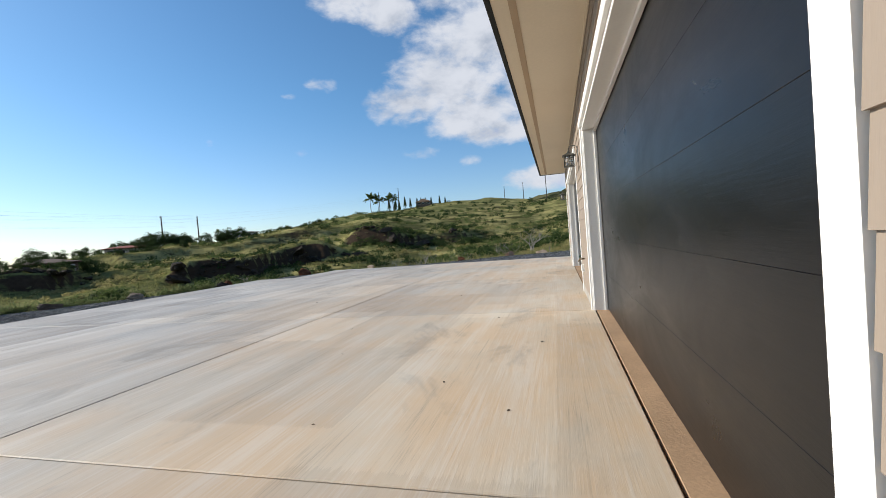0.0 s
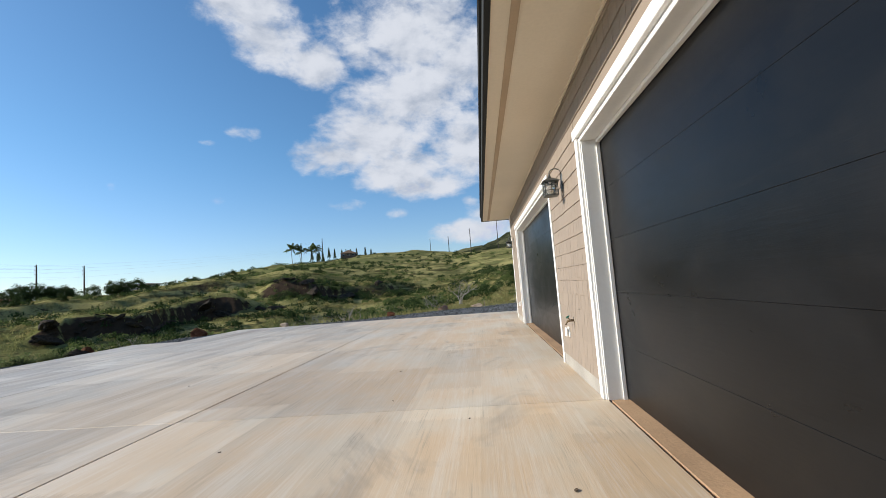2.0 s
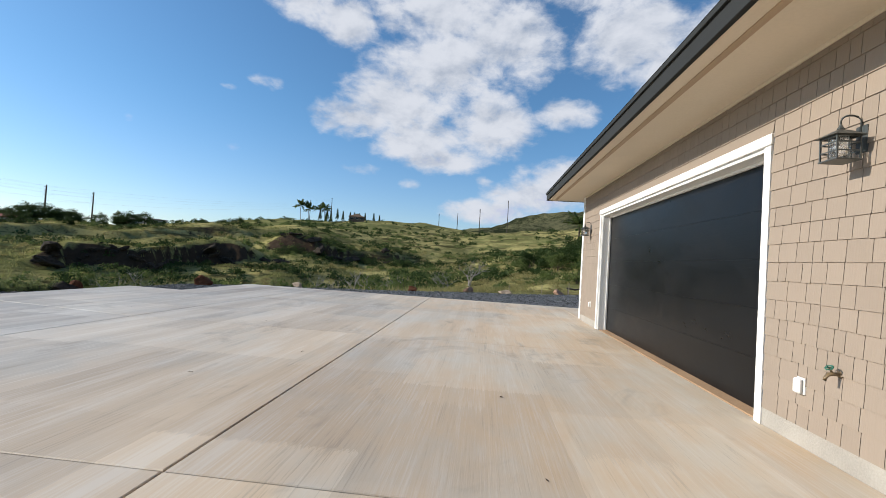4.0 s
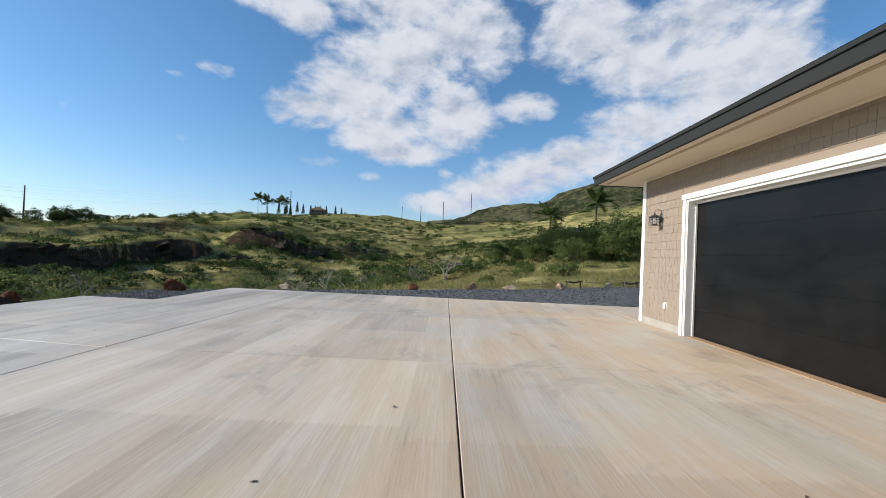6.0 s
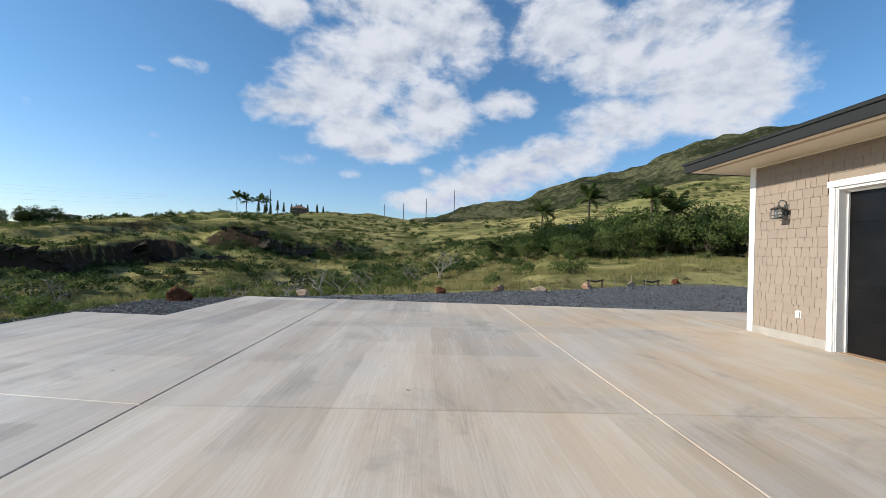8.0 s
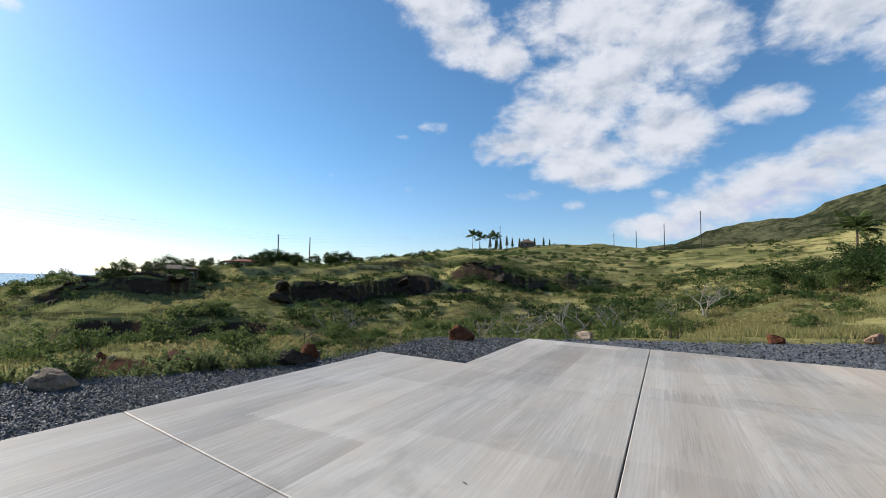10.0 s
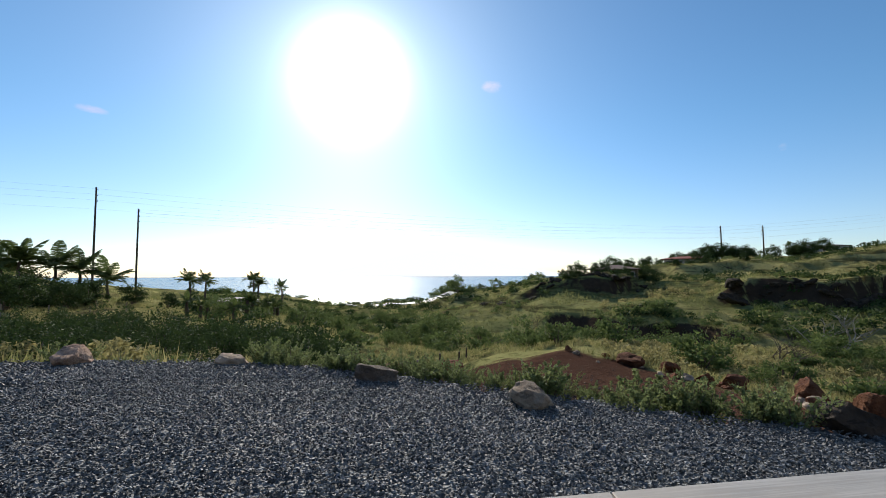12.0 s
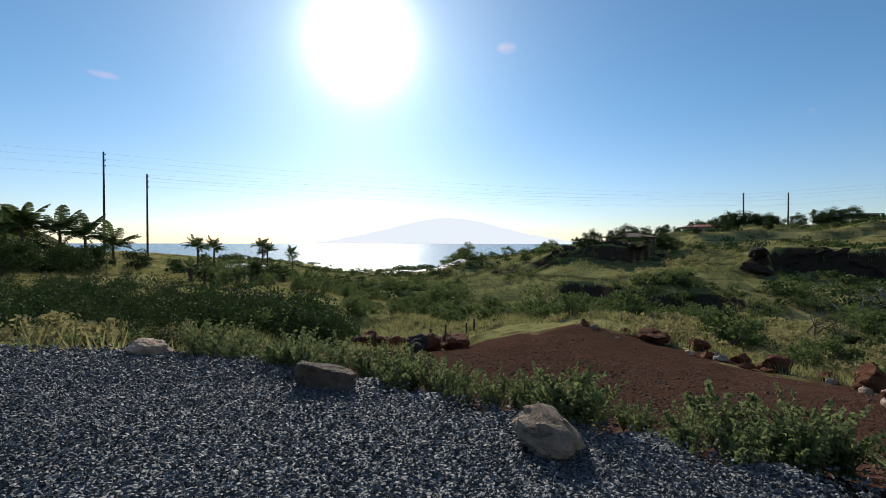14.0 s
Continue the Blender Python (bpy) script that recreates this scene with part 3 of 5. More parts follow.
def build_house():
    wall = tagged(new("wall_west"), "tan shingled garage wall with white trim", "wall", kind="structure")
    spans = [(HOUSE_Y0, DOORS[0][0] + 0.09, 0.0, SOFFIT_Z), (DOORS[0][1] - 0.09, DOORS[1][0] + 0.09, 0.0, SOFFIT_Z), (DOORS[1][1] - 0.09, HOUSE_Y1 - 0.02, 0.0, SOFFIT_Z)]
    for a, b in DOORS:
        spans.append((a + 0.09, b - 0.09, CAP_Z - 0.10, SOFFIT_Z))
    for y0, y1, z0, z1 in spans:
        box_part("wall_panel", (0.05, 0.24, y0, y1, z0, z1), SUBWALL, wall)
    for y0, y1 in ((HOUSE_Y0, DOORS[0][0]), (DOORS[0][1], DOORS[1][0]), (DOORS[1][1], HOUSE_Y1 - 0.03)):
        box_part("foundation", (0.012, 0.05, y0 + 0.002, y1 - 0.002, 0.0, 0.155), BASE, wall, "bare concrete foundation", 0.004)
    for nm, d in (("wall_north", (0.05, 9.0, HOUSE_Y1 - 0.02, HOUSE_Y1 + 0.0, 0, SOFFIT_Z)), ("wall_south", (0.05, 9.0, HOUSE_Y0 - 0.2, HOUSE_Y0, 0, SOFFIT_Z)), ("wall_east", (9.0, 9.2, HOUSE_Y0 - 0.2, HOUSE_Y1, 0, SOFFIT_Z))):
        tagged(box_part(nm, d, SHINGLE), "tan outer wall", "wall", kind="structure")
    tagged(box_part("corner_board", (0.0, 0.05, HOUSE_Y1 - 0.105, HOUSE_Y1 + 0.03, 0.02, SOFFIT_Z), WHITE, None, "", 0.004), "white painted corner board", "trim", kind="structure")
    tagged(box_part("frieze_trim", (0.0, 0.03, HOUSE_Y0, HOUSE_Y1 - 0.11, SOFFIT_Z - 0.035, SOFFIT_Z), SOFFIT, None, "", 0.004), "cream trim under the soffit", "trim", kind="structure")
    # eaves
    x0, y1 = -0.80, 17.71
    tagged(box_part("soffit", (x0 + 0.02, 9.9, HOUSE_Y0 - 1, y1 - 0.02, SOFFIT_Z, SOFFIT_Z + 0.03), SOFFIT), "cream painted soffit under the eaves", "soffit", kind="structure")
    tagged(box_part("soffit_strip", (x0 + 0.16, x0 + 0.225, HOUSE_Y0 - 1, y1 - 0.22, SOFFIT_Z - 0.008, SOFFIT_Z), SOFFIT_STRIP), "brown vent strip in the soffit", "trim", kind="structure")
    roof = tagged(new("roof"), "dark hipped roof with a black fascia", "roof", kind="structure")
    box_part("fascia", (x0 - 0.03, x0 + 0.02, HOUSE_Y0 - 1, y1 + 0.03, SOFFIT_Z - 0.01, SOFFIT_Z + 0.17), FASCIA, roof, "black painted fascia board", 0.004)
    box_part("fascia", (x0 + 0.02, 9.9, y1 - 0.02, y1 + 0.03, SOFFIT_Z - 0.01, SOFFIT_Z + 0.17), FASCIA, roof, "black painted fascia board", 0.004)
    box_part("drip_edge", (x0 - 0.055, x0 - 0.03, HOUSE_Y0 - 1, y1 + 0.055, SOFFIT_Z + 0.14, SOFFIT_Z + 0.19), FASCIA, roof, "black metal drip edge", 0.003)
    bm = bmesh.new()
    a, b, c, d = x0 - 0.06, 9.96, HOUSE_Y0 - 1.06, y1 + 0.06
    zt = SOFFIT_Z + 0.19
    vs = [bm.verts.new(p) for p in ((a, c, zt), (b, c, zt), (b, d, zt), (a, d, zt), (4.5, c + 5, zt + 1.7), (4.5, d - 5, zt + 1.7))]
    for f in ((0, 1, 4), (1, 2, 5, 4), (2, 3, 5), (3, 0, 4, 5), (3, 2, 1, 0)):
        bm.faces.new([vs[i] for i in f])
    part("roof_slopes", bm, ROOFING, roof)
    for k, (y0, y1) in enumerate(DOORS):
        build_garage_door(k, y0, y1)


def build_garage_door(k, y0, y1):
    thing = tagged(new("door_%d" % (k + 1)), "closed black sectional garage door in a white frame", "garage door", kind="structure")
    for s, y in ((1, y0), (-1, y1)):
        def at(a, b):
            return (min(y + s * a, y + s * b), max(y + s * a, y + s * b))
        box_part("casing", (0.0, 0.055, *at(0, 0.088), 0.0, CAP_Z - 0.10), WHITE, thing, "white casing board", 0.004)
        box_part("casing_step", (0.022, 0.06, *at(0.090, 0.106), 0.0, CAP_Z - 0.10), WHITE, thing, "white stepped moulding", 0.004)
        box_part("jamb", (0.035, 0.24, *at(0.108, 0.121), 0.0, CAP_Z - 0.135), WHITE, thing, "white jamb", 0.003)
        box_part("door_stop", (0.165, 0.20, *at(0.123, 0.138), 0.0, CAP_Z - 0.135), WHITE, thing, "white weather stop", 0.003)
    box_part("head_casing", (-0.012, 0.055, y0 - 0.02, y1 + 0.02, CAP_Z - 0.095, CAP_Z), WHITE, thing, "white head casing", 0.004)
    box_part("head_jamb", (0.022, 0.24, y0 + 0.108, y1 - 0.108, CAP_Z - 0.135, CAP_Z - 0.097), WHITE, thing, "white head jamb", 0.003)
    box_part("head_stop", (0.165, 0.20, y0 + 0.140, y1 - 0.140, CAP_Z - 0.170, CAP_Z - 0.137), WHITE, thing, "white weather stop", 0.003)
    n, z0, z1 = 5, 0.012, CAP_Z - 0.14
    h = (z1 - z0) / n
    for i in range(n):
        box_part("door_section", (0.205, 0.25, y0 + 0.122, y1 - 0.122, z0 + i * h + 0.0004, z0 + (i + 1) * h - 0.0004), DOOR, thing, "", 0.0012)
    tagged(box_part("threshold", (0.062, 0.26, y0 + 0.123, y1 - 0.123, -0.12, 0.004), THRESHOLD), "rust-stained concrete garage threshold", "threshold", kind="structure")


build_house()


def joint_y(j, x):
    """The cross joints run a little askew towards the outer edge; the back edge slants."""
    if j == len(JY) - 1:
        return JY[j] - 0.04 * (x + 10.59)
    skew = {5: 0.58, 6: 0.30}.get(j, 0.0)
    return JY[j] + skew * max(0.0, (-8.165 - x) / 4.055)


def build_slab():
    slab = tagged(new("pavement"), "broom-finished concrete drive with rust-coloured stains", "concrete drive", kind="structure")
    g = 0.006
    xs = JX + (4.1, 8.3, 12.4)
    for i in range(len(xs) - 1):
        for j in range(len(JY) - 1):
            x0, x1 = xs[i], xs[i + 1]
            if x0 >= 0.0 and JY[j + 1] < 17:
                continue
            if i == 0 and j == len(JY) - 2:
                x0 = -10.59
            x0, x1 = x0 + g, x1 - g
            bm = bmesh.new()
            ps = [(x0, joint_y(j, x0) + g), (x1, joint_y(j, x1) + g), (x1, joint_y(j + 1, x1) - g), (x0, joint_y(j + 1, x0) - g)]
            lo, hi = [bm.verts.new((x, y, -0.125)) for x, y in ps], [bm.verts.new((x, y, 0.0)) for x, y in ps]
            bm.faces.new(lo[::-1])
            top = bm.faces.new(hi)
            for k in range(4):
                bm.faces.new((lo[k], lo[(k + 1) % 4], hi[(k + 1) % 4], hi[k]))
            bmesh.ops.bevel(bm, geom=list(top.edges), offset=0.006, segments=1, affect="EDGES")
            part("slab_panel", bm, CONCRETE, slab)
    tagged(box_part("joint_filler", (-12.2, 0.0, -8.9, 16.9, -0.12, -0.022), JOINT), "dark joint filler between concrete panels", "joint", kind="structure")
    return slab


build_slab()


# plants
LEAF_GREEN = leafy("shrub_leaves", (0.055, 0.084, 0.026), (0.170, 0.212, 0.070), 0.38)
LEAF_DARK = leafy("dark_tree_leaves", (0.020, 0.036, 0.012), (0.066, 0.100, 0.032), 0.26)
LEAF_PALE = leafy("weed_leaves", (0.105, 0.135, 0.050), (0.250, 0.285, 0.120), 0.5)
LEAF_DRY = leafy("dry_grass_blades", (0.210, 0.182, 0.074), (0.420, 0.370, 0.165), 0.45)
LEAF_GRASS = leafy("green_grass_blades", (0.120, 0.135, 0.046), (0.300, 0.290, 0.112), 0.45)
LEAF_PALM = leafy("palm_fronds", (0.042, 0.070, 0.020), (0.125, 0.155, 0.052), 0.35)
BARK = painted("brown_bark", (0.110, 0.082, 0.058), 0.95, 0.25, 14, (1, 1, 0.3), 0.6)
BARK_GREY = painted("bleached_bark", (0.300, 0.270, 0.235), 0.95, 0.25, 14, (1, 1, 0.3), 0.6)
rng = np.random.default_rng(7)


def unit(n):
    v = rng.normal(size=(n, 3))
    return v / np.linalg.norm(v, axis=1, keepdims=True)


def leaf_quads(c, size, flat=0.5, upward=0.0):
    """Pointed leaves, one four-sided face each, round the centres c."""
    n = len(c)
    u, w = unit(n), unit(n)
    u[:, 2] += upward
    u /= np.linalg.norm(u, axis=1, keepdims=True)
    v = np.cross(u, w)
    v /= np.linalg.norm(v, axis=1, keepdims=True) + 1e-9
    s = (size * rng.uniform(0.6, 1.3, n))[:, None]
    verts = np.stack([c - u * s, c + v * s * flat, c + u * s, c - v * s * flat], 1).reshape(-1, 3)
    return verts, np.arange(4 * n).reshape(-1, 4)


def crown_points(n, rx, ry, rz, clumps, spread=0.32, low=-0.2):
    """Points gathered in clumps over an uneven dome."""
    cc = unit(clumps) * rng.uniform(0.45, 1.0, (clumps, 1))
    cc[:, 2] = np.where(cc[:, 2] < low, low + 0.3 * rng.random(clumps), cc[:, 2])
    k = rng.integers(0, clumps, n)
    p = cc[k] + unit(n) * (rng.random((n, 1)) ** 0.5) * spread * rng.uniform(0.6, 1.3, clumps)[k][:, None]
    return p * np.array([rx, ry, rz])


def add_limbs(bm, base, top, spread, count, r0):
    for i in range(count):
        a = 2 * math.pi * (i + random.random() * 0.6) / count
        e = Vector((math.cos(a) * spread * random.uniform(0.5, 1), math.sin(a) * spread * random.uniform(0.5, 1), top * random.uniform(0.75, 1.05)))
        m = e * 0.5 + Vector((random.uniform(-0.1, 0.1), random.uniform(-0.1, 0.1), -0.08)) * top
        tube(bm, (base, m, e), (r0, r0 * 0.6, r0 * 0.2), 5)


def make_shrub(name, n, rx, rz, leaf, mat, label, category="shrub", clumps=16, lift=0.55, bark=None):
    """A shrub or low tree: stems under a crown of separate leaves."""
    thing = tagged(new(name), label, category)
    bm = bmesh.new()
    add_limbs(bm, Vector((0, 0, -0.25)), rz * (lift + 0.35), rx * 0.55, 6, 0.035 * rx + 0.015)
    part("stem", bm, bark or BARK, thing)
    p = crown_points(n, rx, rx * random.uniform(0.8, 1.1), rz, clumps)
    p[:, 2] += rz * lift
    p[:, 2] = np.maximum(p[:, 2], 0.05)
    ob = new("crown", raw_mesh("crown", *leaf_quads(p, leaf), mat))
    ob.parent = thing
    return thing


def make_tree(name, n, rx, h, leaf, mat, label, clumps=26):
    """A tree with a tapered trunk, limbs and an open crown."""
    thing = tagged(new(name), label, "tree")
    bm = bmesh.new()
    t = h * 0.42
    tube(bm, ((0, 0, -0.4), (0.05 * h, 0, t * 0.5), (0.02 * h, 0.03 * h, t)), (0.035 * h, 0.027 * h, 0.020 * h), 8)
    part("trunk", bm, BARK, thing)
    bm = bmesh.new()
    add_limbs(bm, Vector((0.02 * h, 0.03 * h, t * 0.8)), h * 0.8, rx * 0.7, 8, 0.014 * h)
    part("limb_fork", bm, BARK, thing)
    p = crown_points(n, rx, rx * 0.9, h * 0.38, clumps, 0.34, -0.6)
    p[:, 2] += h * 0.62
    ob = new("crown", raw_mesh("crown", *leaf_quads(p, leaf), mat))
    ob.parent = thing
    return thing


def frond_mesh(length, droop, width, pairs=26):
    """A feather-like palm leaf along +x that arches and droops."""
    vs, fs = [], []
    def rib(t):
        return np.array([length * t * (1 - 0.18 * droop * t), 0, length * (0.42 * t - droop * t * t)])
    for i in range(pairs):
        t = 0.10 + 0.9 * i / pairs
        p, q = rib(t), rib(min(1, t + 0.035))
        w = width * (1 - abs(2 * t - 0.95) ** 2.2 * 0.75)
        for s in (-1, 1):
            tip = p + np.array([w * 0.55, s * w, -0.45 * w * random.uniform(0.6, 1.4)])
            k = len(vs)
            vs += [p, q, tip + np.array([0.03, 0, 0.0]), tip]
            fs.append((k, k + 1, k + 2, k + 3))
    for i in range(8):
        a, b = rib(i / 8), rib((i + 1) / 8)
        r = 0.03 * length / 3 * (1 - i / 10)
        k = len(vs)
        vs += [a + (0, -r, 0), a + (0, r, 0), b + (0, r, 0.0), b + (0, -r, 0)]
        fs.append((k, k + 1, k + 2, k + 3))
    return raw_mesh("frond", vs, fs, LEAF_PALM)


FRONDS = [frond_mesh(1.0, d, w) for d, w in ((0.32, 0.20), (0.52, 0.22), (0.8, 0.20))]


def make_palm(h, length, label, count=17, lean=0.08):
    thing = tagged(new("palm_tree"), label, "palm tree", "palms in the gardens around")
    bm = bmesh.new()
    tube(bm, [(lean * h * (k / 6) ** 2, 0.02 * h * math.sin(k), h * k / 6 - (0.4 if k == 0 else 0)) for k in range(7)], [0.20 - 0.07 * k / 6 for k in range(7)], 8)
    part("trunk", bm, BARK, thing)
    for i in range(count):
        fr = new("frond", FRONDS[i % 3])
        fr.parent = thing
        tilt = -62 + 80 * ((i * 7) % count) / count
        fr.matrix_basis = Matrix.Translation((lean * h, 0.02 * h * math.sin(6), h)) @ Euler((0, radians(tilt), radians(i * 137.5))).to_matrix().to_4x4() @ Matrix.Scale(length * random.uniform(0.85, 1.12), 4)
    return thing


def make_bare_tree(h, label, mat, seed):
    """A leafless, twisted tree."""
    rd = random.Random(seed)
    thing = tagged(new("bare_tree"), label, "dead tree", "leafless trees in the gully")
    stems, twigs = bmesh.new(), bmesh.new()

    def grow(p, d, length, r, depth):
        pts, rad = [p], [r]
        for k in range(3):
            d = (d + Vector((rd.uniform(-1, 1), rd.uniform(-1, 1), rd.uniform(-0.5, 0.7))) * 0.33).normalized()
            p = p + d * length / 3
            pts.append(p)
            rad.append(r * (1 - 0.17 * (k + 1)))
        tube(stems if depth > 2 else twigs, pts, rad, 5 if depth > 2 else 4)
        if depth:
            for _ in range(3 if depth > 1 else 2):
                side = Vector((rd.uniform(-1, 1), rd.uniform(-1, 1), rd.uniform(-0.1, 0.7))).normalized()
                grow(p, (d * 0.55 + side).normalized(), length * rd.uniform(0.55, 0.8), r * 0.52, depth - 1)
    for a in range(3):
        grow(Vector((0, 0, -0.2)), Vector((rd.uniform(-0.7, 0.7), rd.uniform(-0.7, 0.7), 1)).normalized(), h * 0.36, h * 0.022, 3)
    part("trunk", stems, mat, thing)
    part("branch_top", twigs, mat, thing)
    return thing


def put(ob, x, y, s=1.0, turn=None, sink=0.0, first=[]):
    """Moves the first use of a thing into place and copies it afterwards."""
    turn = random.uniform(0, 360) if turn is None else turn
    m = pose(x, y, ground_z(x, y) - sink, 0, 0, turn) @ Matrix.Scale(s, 4)
    if ob.name in first:
        c = copy_thing(ob, m)
        return c
    first.append(ob.name)
    ob.matrix_basis = m
    return ob


def polar(az, r):
    return HUB[0] - r * math.sin(radians(az)), HUB[1] + r * math.cos(radians(az))


# boulders
ROCK_RED = boulder_material("red_lava_rock", (0.115, 0.042, 0.020), (0.200, 0.085, 0.042))
ROCK_GREY = boulder_material("weathered_grey_rock", (0.330, 0.245, 0.175), (0.540, 0.425, 0.315))
ROCK_BROWN = boulder_material("brown_grey_rock", (0.120, 0.092, 0.072), (0.210, 0.165, 0.130))
ROCK_SCARP = boulder_material("brown_lava_scarp", (0.032, 0.025, 0.019), (0.082, 0.063, 0.047))
ROCK_PINK = boulder_material("pinkish_rock", (0.330, 0.200, 0.135), (0.450, 0.310, 0.230))
ROCK_DARK = boulder_material("dark_lava_rock", (0.040, 0.033, 0.028), (0.085, 0.066, 0.052))


def boulder(x, y, sx, sy, sz, mat, label, seed, turn=0.0, z=None, flatten=0.0):
    rd = random.Random(seed)
    bm = bmesh.new()
    bmesh.ops.create_icosphere(bm, subdivisions=4 if max(sx, sy) > 0.3 or z is not None else 3, radius=1.0)
    cuts = []
    for _ in range(8):
        d = Vector((rd.gauss(0, 1), rd.gauss(0, 1), rd.gauss(0, 0.8))).normalized()
        cuts.append((d, rd.uniform(0.48, 0.82)))
    if flatten:
        cuts.append((Vector((0.1, 0.05, 1)).normalized(), flatten))
    o = Vector((seed * 3.1, seed * 1.7, 0))
    for v in bm.verts:
        p = v.co.copy()
        for d, k in cuts:
            e = p.dot(d) - k
            if e > 0:
                p -= d * e
        p += p.normalized() * (0.15 * noise.fractal(p * 1.9 + o, 0.8, 2.1, 5) + 0.03 * noise.fractal(p * 7 + o, 0.8, 2.1, 3))
        v.co = Vector((p.x * sx, p.y * sy, p.z * sz))
    ob = part("boulder", bm, mat, None, "", True)
    ob.data.set_sharp_from_angle(angle=radians(24))
    base = ground_z(x, y) if z is None else float(gravel_z(np.array([x]), np.array([y]))[0])
    ob.matrix_basis = pose(x, y, base + sz * 0.42, rd.uniform(-12, 12), rd.uniform(-12, 12), turn)
    return tagged(ob, label, "boulder", "boulders round the yard")


def build_boulders():
    g = -0.05
    boulder(-15.78, 11.95, 0.33, 0.21, 0.18, ROCK_BROWN, "flat-topped grey boulder on the gravel edge", 3, 78, g, 0.55)
    boulder(-14.35, 13.60, 0.31, 0.20, 0.19, ROCK_GREY, "weathered tan boulder on the gravel edge", 17, 25, g, 0.72)
    boulder(-17.30, 9.65, 0.36, 0.21, 0.13, ROCK_GREY, "low pale boulder on the gravel edge", 5, 85, g)
    boulder(-17.65, 7.10, 0.32, 0.28, 0.25, ROCK_PINK, "pinkish brown boulder beside the gravel", 8, 20, g)
    boulder(-17.7, 3.1, 0.42, 0.26, 0.18, ROCK_RED, "red-brown boulder beside the gravel", 9, 90, g)
    boulder(-13.2, 16.25, 0.36, 0.22, 0.19, ROCK_DARK, "dark lava boulder by the concrete corner", 14, 70, g)
    boulder(-13.4, 16.75, 0.17, 0.15, 0.19, ROCK_RED, "small red lava rock by the gravel", 15, 10, g)
    boulder(-12.05, 20.15, 0.28, 0.23, 0.30, ROCK_RED, "upright rust-red lava boulder on gravel", 21, 200, g)
    boulder(-9.7, 22.5, 0.26, 0.18, 0.14, ROCK_GREY, "small pale grey rock on gravel", 23, 0, g)
    boulder(-5.45, 24.7, 0.25, 0.20, 0.16, ROCK_RED, "rust-red rock on the gravel edge", 24, 10, g)
    boulder(-3.05, 26.4, 0.30, 0.23, 0.20, ROCK_PINK, "orange-pink rock on the gravel edge", 25, 40, g)
    boulder(-1.3, 26.9, 0.34, 0.20, 0.18, ROCK_GREY, "dark grey split rock on the gravel edge", 26, 160, g)
    boulder(1.6, 29.1, 0.36, 0.28, 0.22, ROCK_PINK, "pale pink rock on the gravel edge", 27, 75, g)
    boulder(4.9, 31.7, 0.30, 0.24, 0.19, ROCK_GREY, "small grey rock on the gravel edge", 28, 15, g)
    boulder(9.7, 35.6, 0.36, 0.26, 0.23, ROCK_RED, "rust-red rock on the gravel edge", 29, 35, g)
    for i, (x, y, s) in enumerate(((-27.4, 22.9, 1.0), (-26.3, 23.9, 0.75), (-24.6, 24.2, 0.55), (-23.6, 24.6, 0.9), (-20.8, 24.4, 1.15), (-18.3, 23.6, 0.5), (-16.8, 20.9, 0.7), (-16.2, 19.9, 0.5), (-29.5, 21.0, 0.45), (-22.3, 24.9, 0.5), (-15.3, 18.6, 0.5))):
        boulder(x, y, 0.66 * s, 0.48 * s, 0.42 * s, ROCK_RED, "reddish lava boulder at the edge of bare dirt", 40 + i, 37 * i)
    for i in range(40):
        a, d = random.uniform(0.1, 0.95), random.uniform(0.2, 1.0)
        x, y = -30 + 15 * a + random.uniform(-1, 1), 20.5 + 4 * math.sin(a * 3) + random.uniform(-1.2, 1.2)
        s = random.uniform(0.1, 0.26)
        boulder(x, y, s, s * 0.8, s * 0.6, ROCK_RED if i % 3 else ROCK_GREY, "small reddish stone lying on bare dirt", 60 + i, 50 * i)
    for i in range(14):
        x, y = -28.5 - 0.9 * i * 0.5 + random.uniform(-0.8, 0.8), 14.5 - 0.35 * i + random.uniform(-0.7, 0.7)
        s = random.uniform(0.35, 0.8)
        boulder(x, y, s, s * 0.8, s * 0.7, ROCK_DARK if i % 2 else ROCK_RED, "dark rock in the outcrop by the fence posts", 120 + i, 50 * i)


build_boulders()


def build_scarp_rocks():
    """Broken dark lava along the scarps of the far bank."""
    kinds = []
    for k in range(5):
        ob = boulder(-60 - k, 60, 1.0, 0.8, 0.75, ROCK_SCARP, "broken dark lava rock in the hillside scarp", 200 + k)
        kinds.append(tagged(ob, group="lava rocks along the scarps"))
    used = set()
    for r0, a0, a1, count in ((78, 23, 49, 95), (108, 4, 24, 80), (84, 56, 77, 60)):
        for _ in range(count):
            az = random.uniform(a0, a1)
            r = r0 + 4 * math.sin(az / 5.1 + r0) + 1.6 * math.sin(az / 1.7 + 1) + random.gauss(0.4, 0.7)
            x, y = polar(az, r)
            s = random.choice((0.4, 0.5, 0.6, 0.8, 1.0, 1.35)) * (r0 / 85)
            m = pose(x, y, ground_z(x, y) + 0.1 * s, random.uniform(-25, 25), random.uniform(-25, 25), random.uniform(0, 360)) @ Matrix.Diagonal((s * 1.3, s, s * 0.9, 1))
            ob = random.choice(kinds)
            if ob.name in used:
                copy_thing(ob, m)
            else:
                used.add(ob.name)
                ob.matrix_basis = m


build_scarp_rocks()


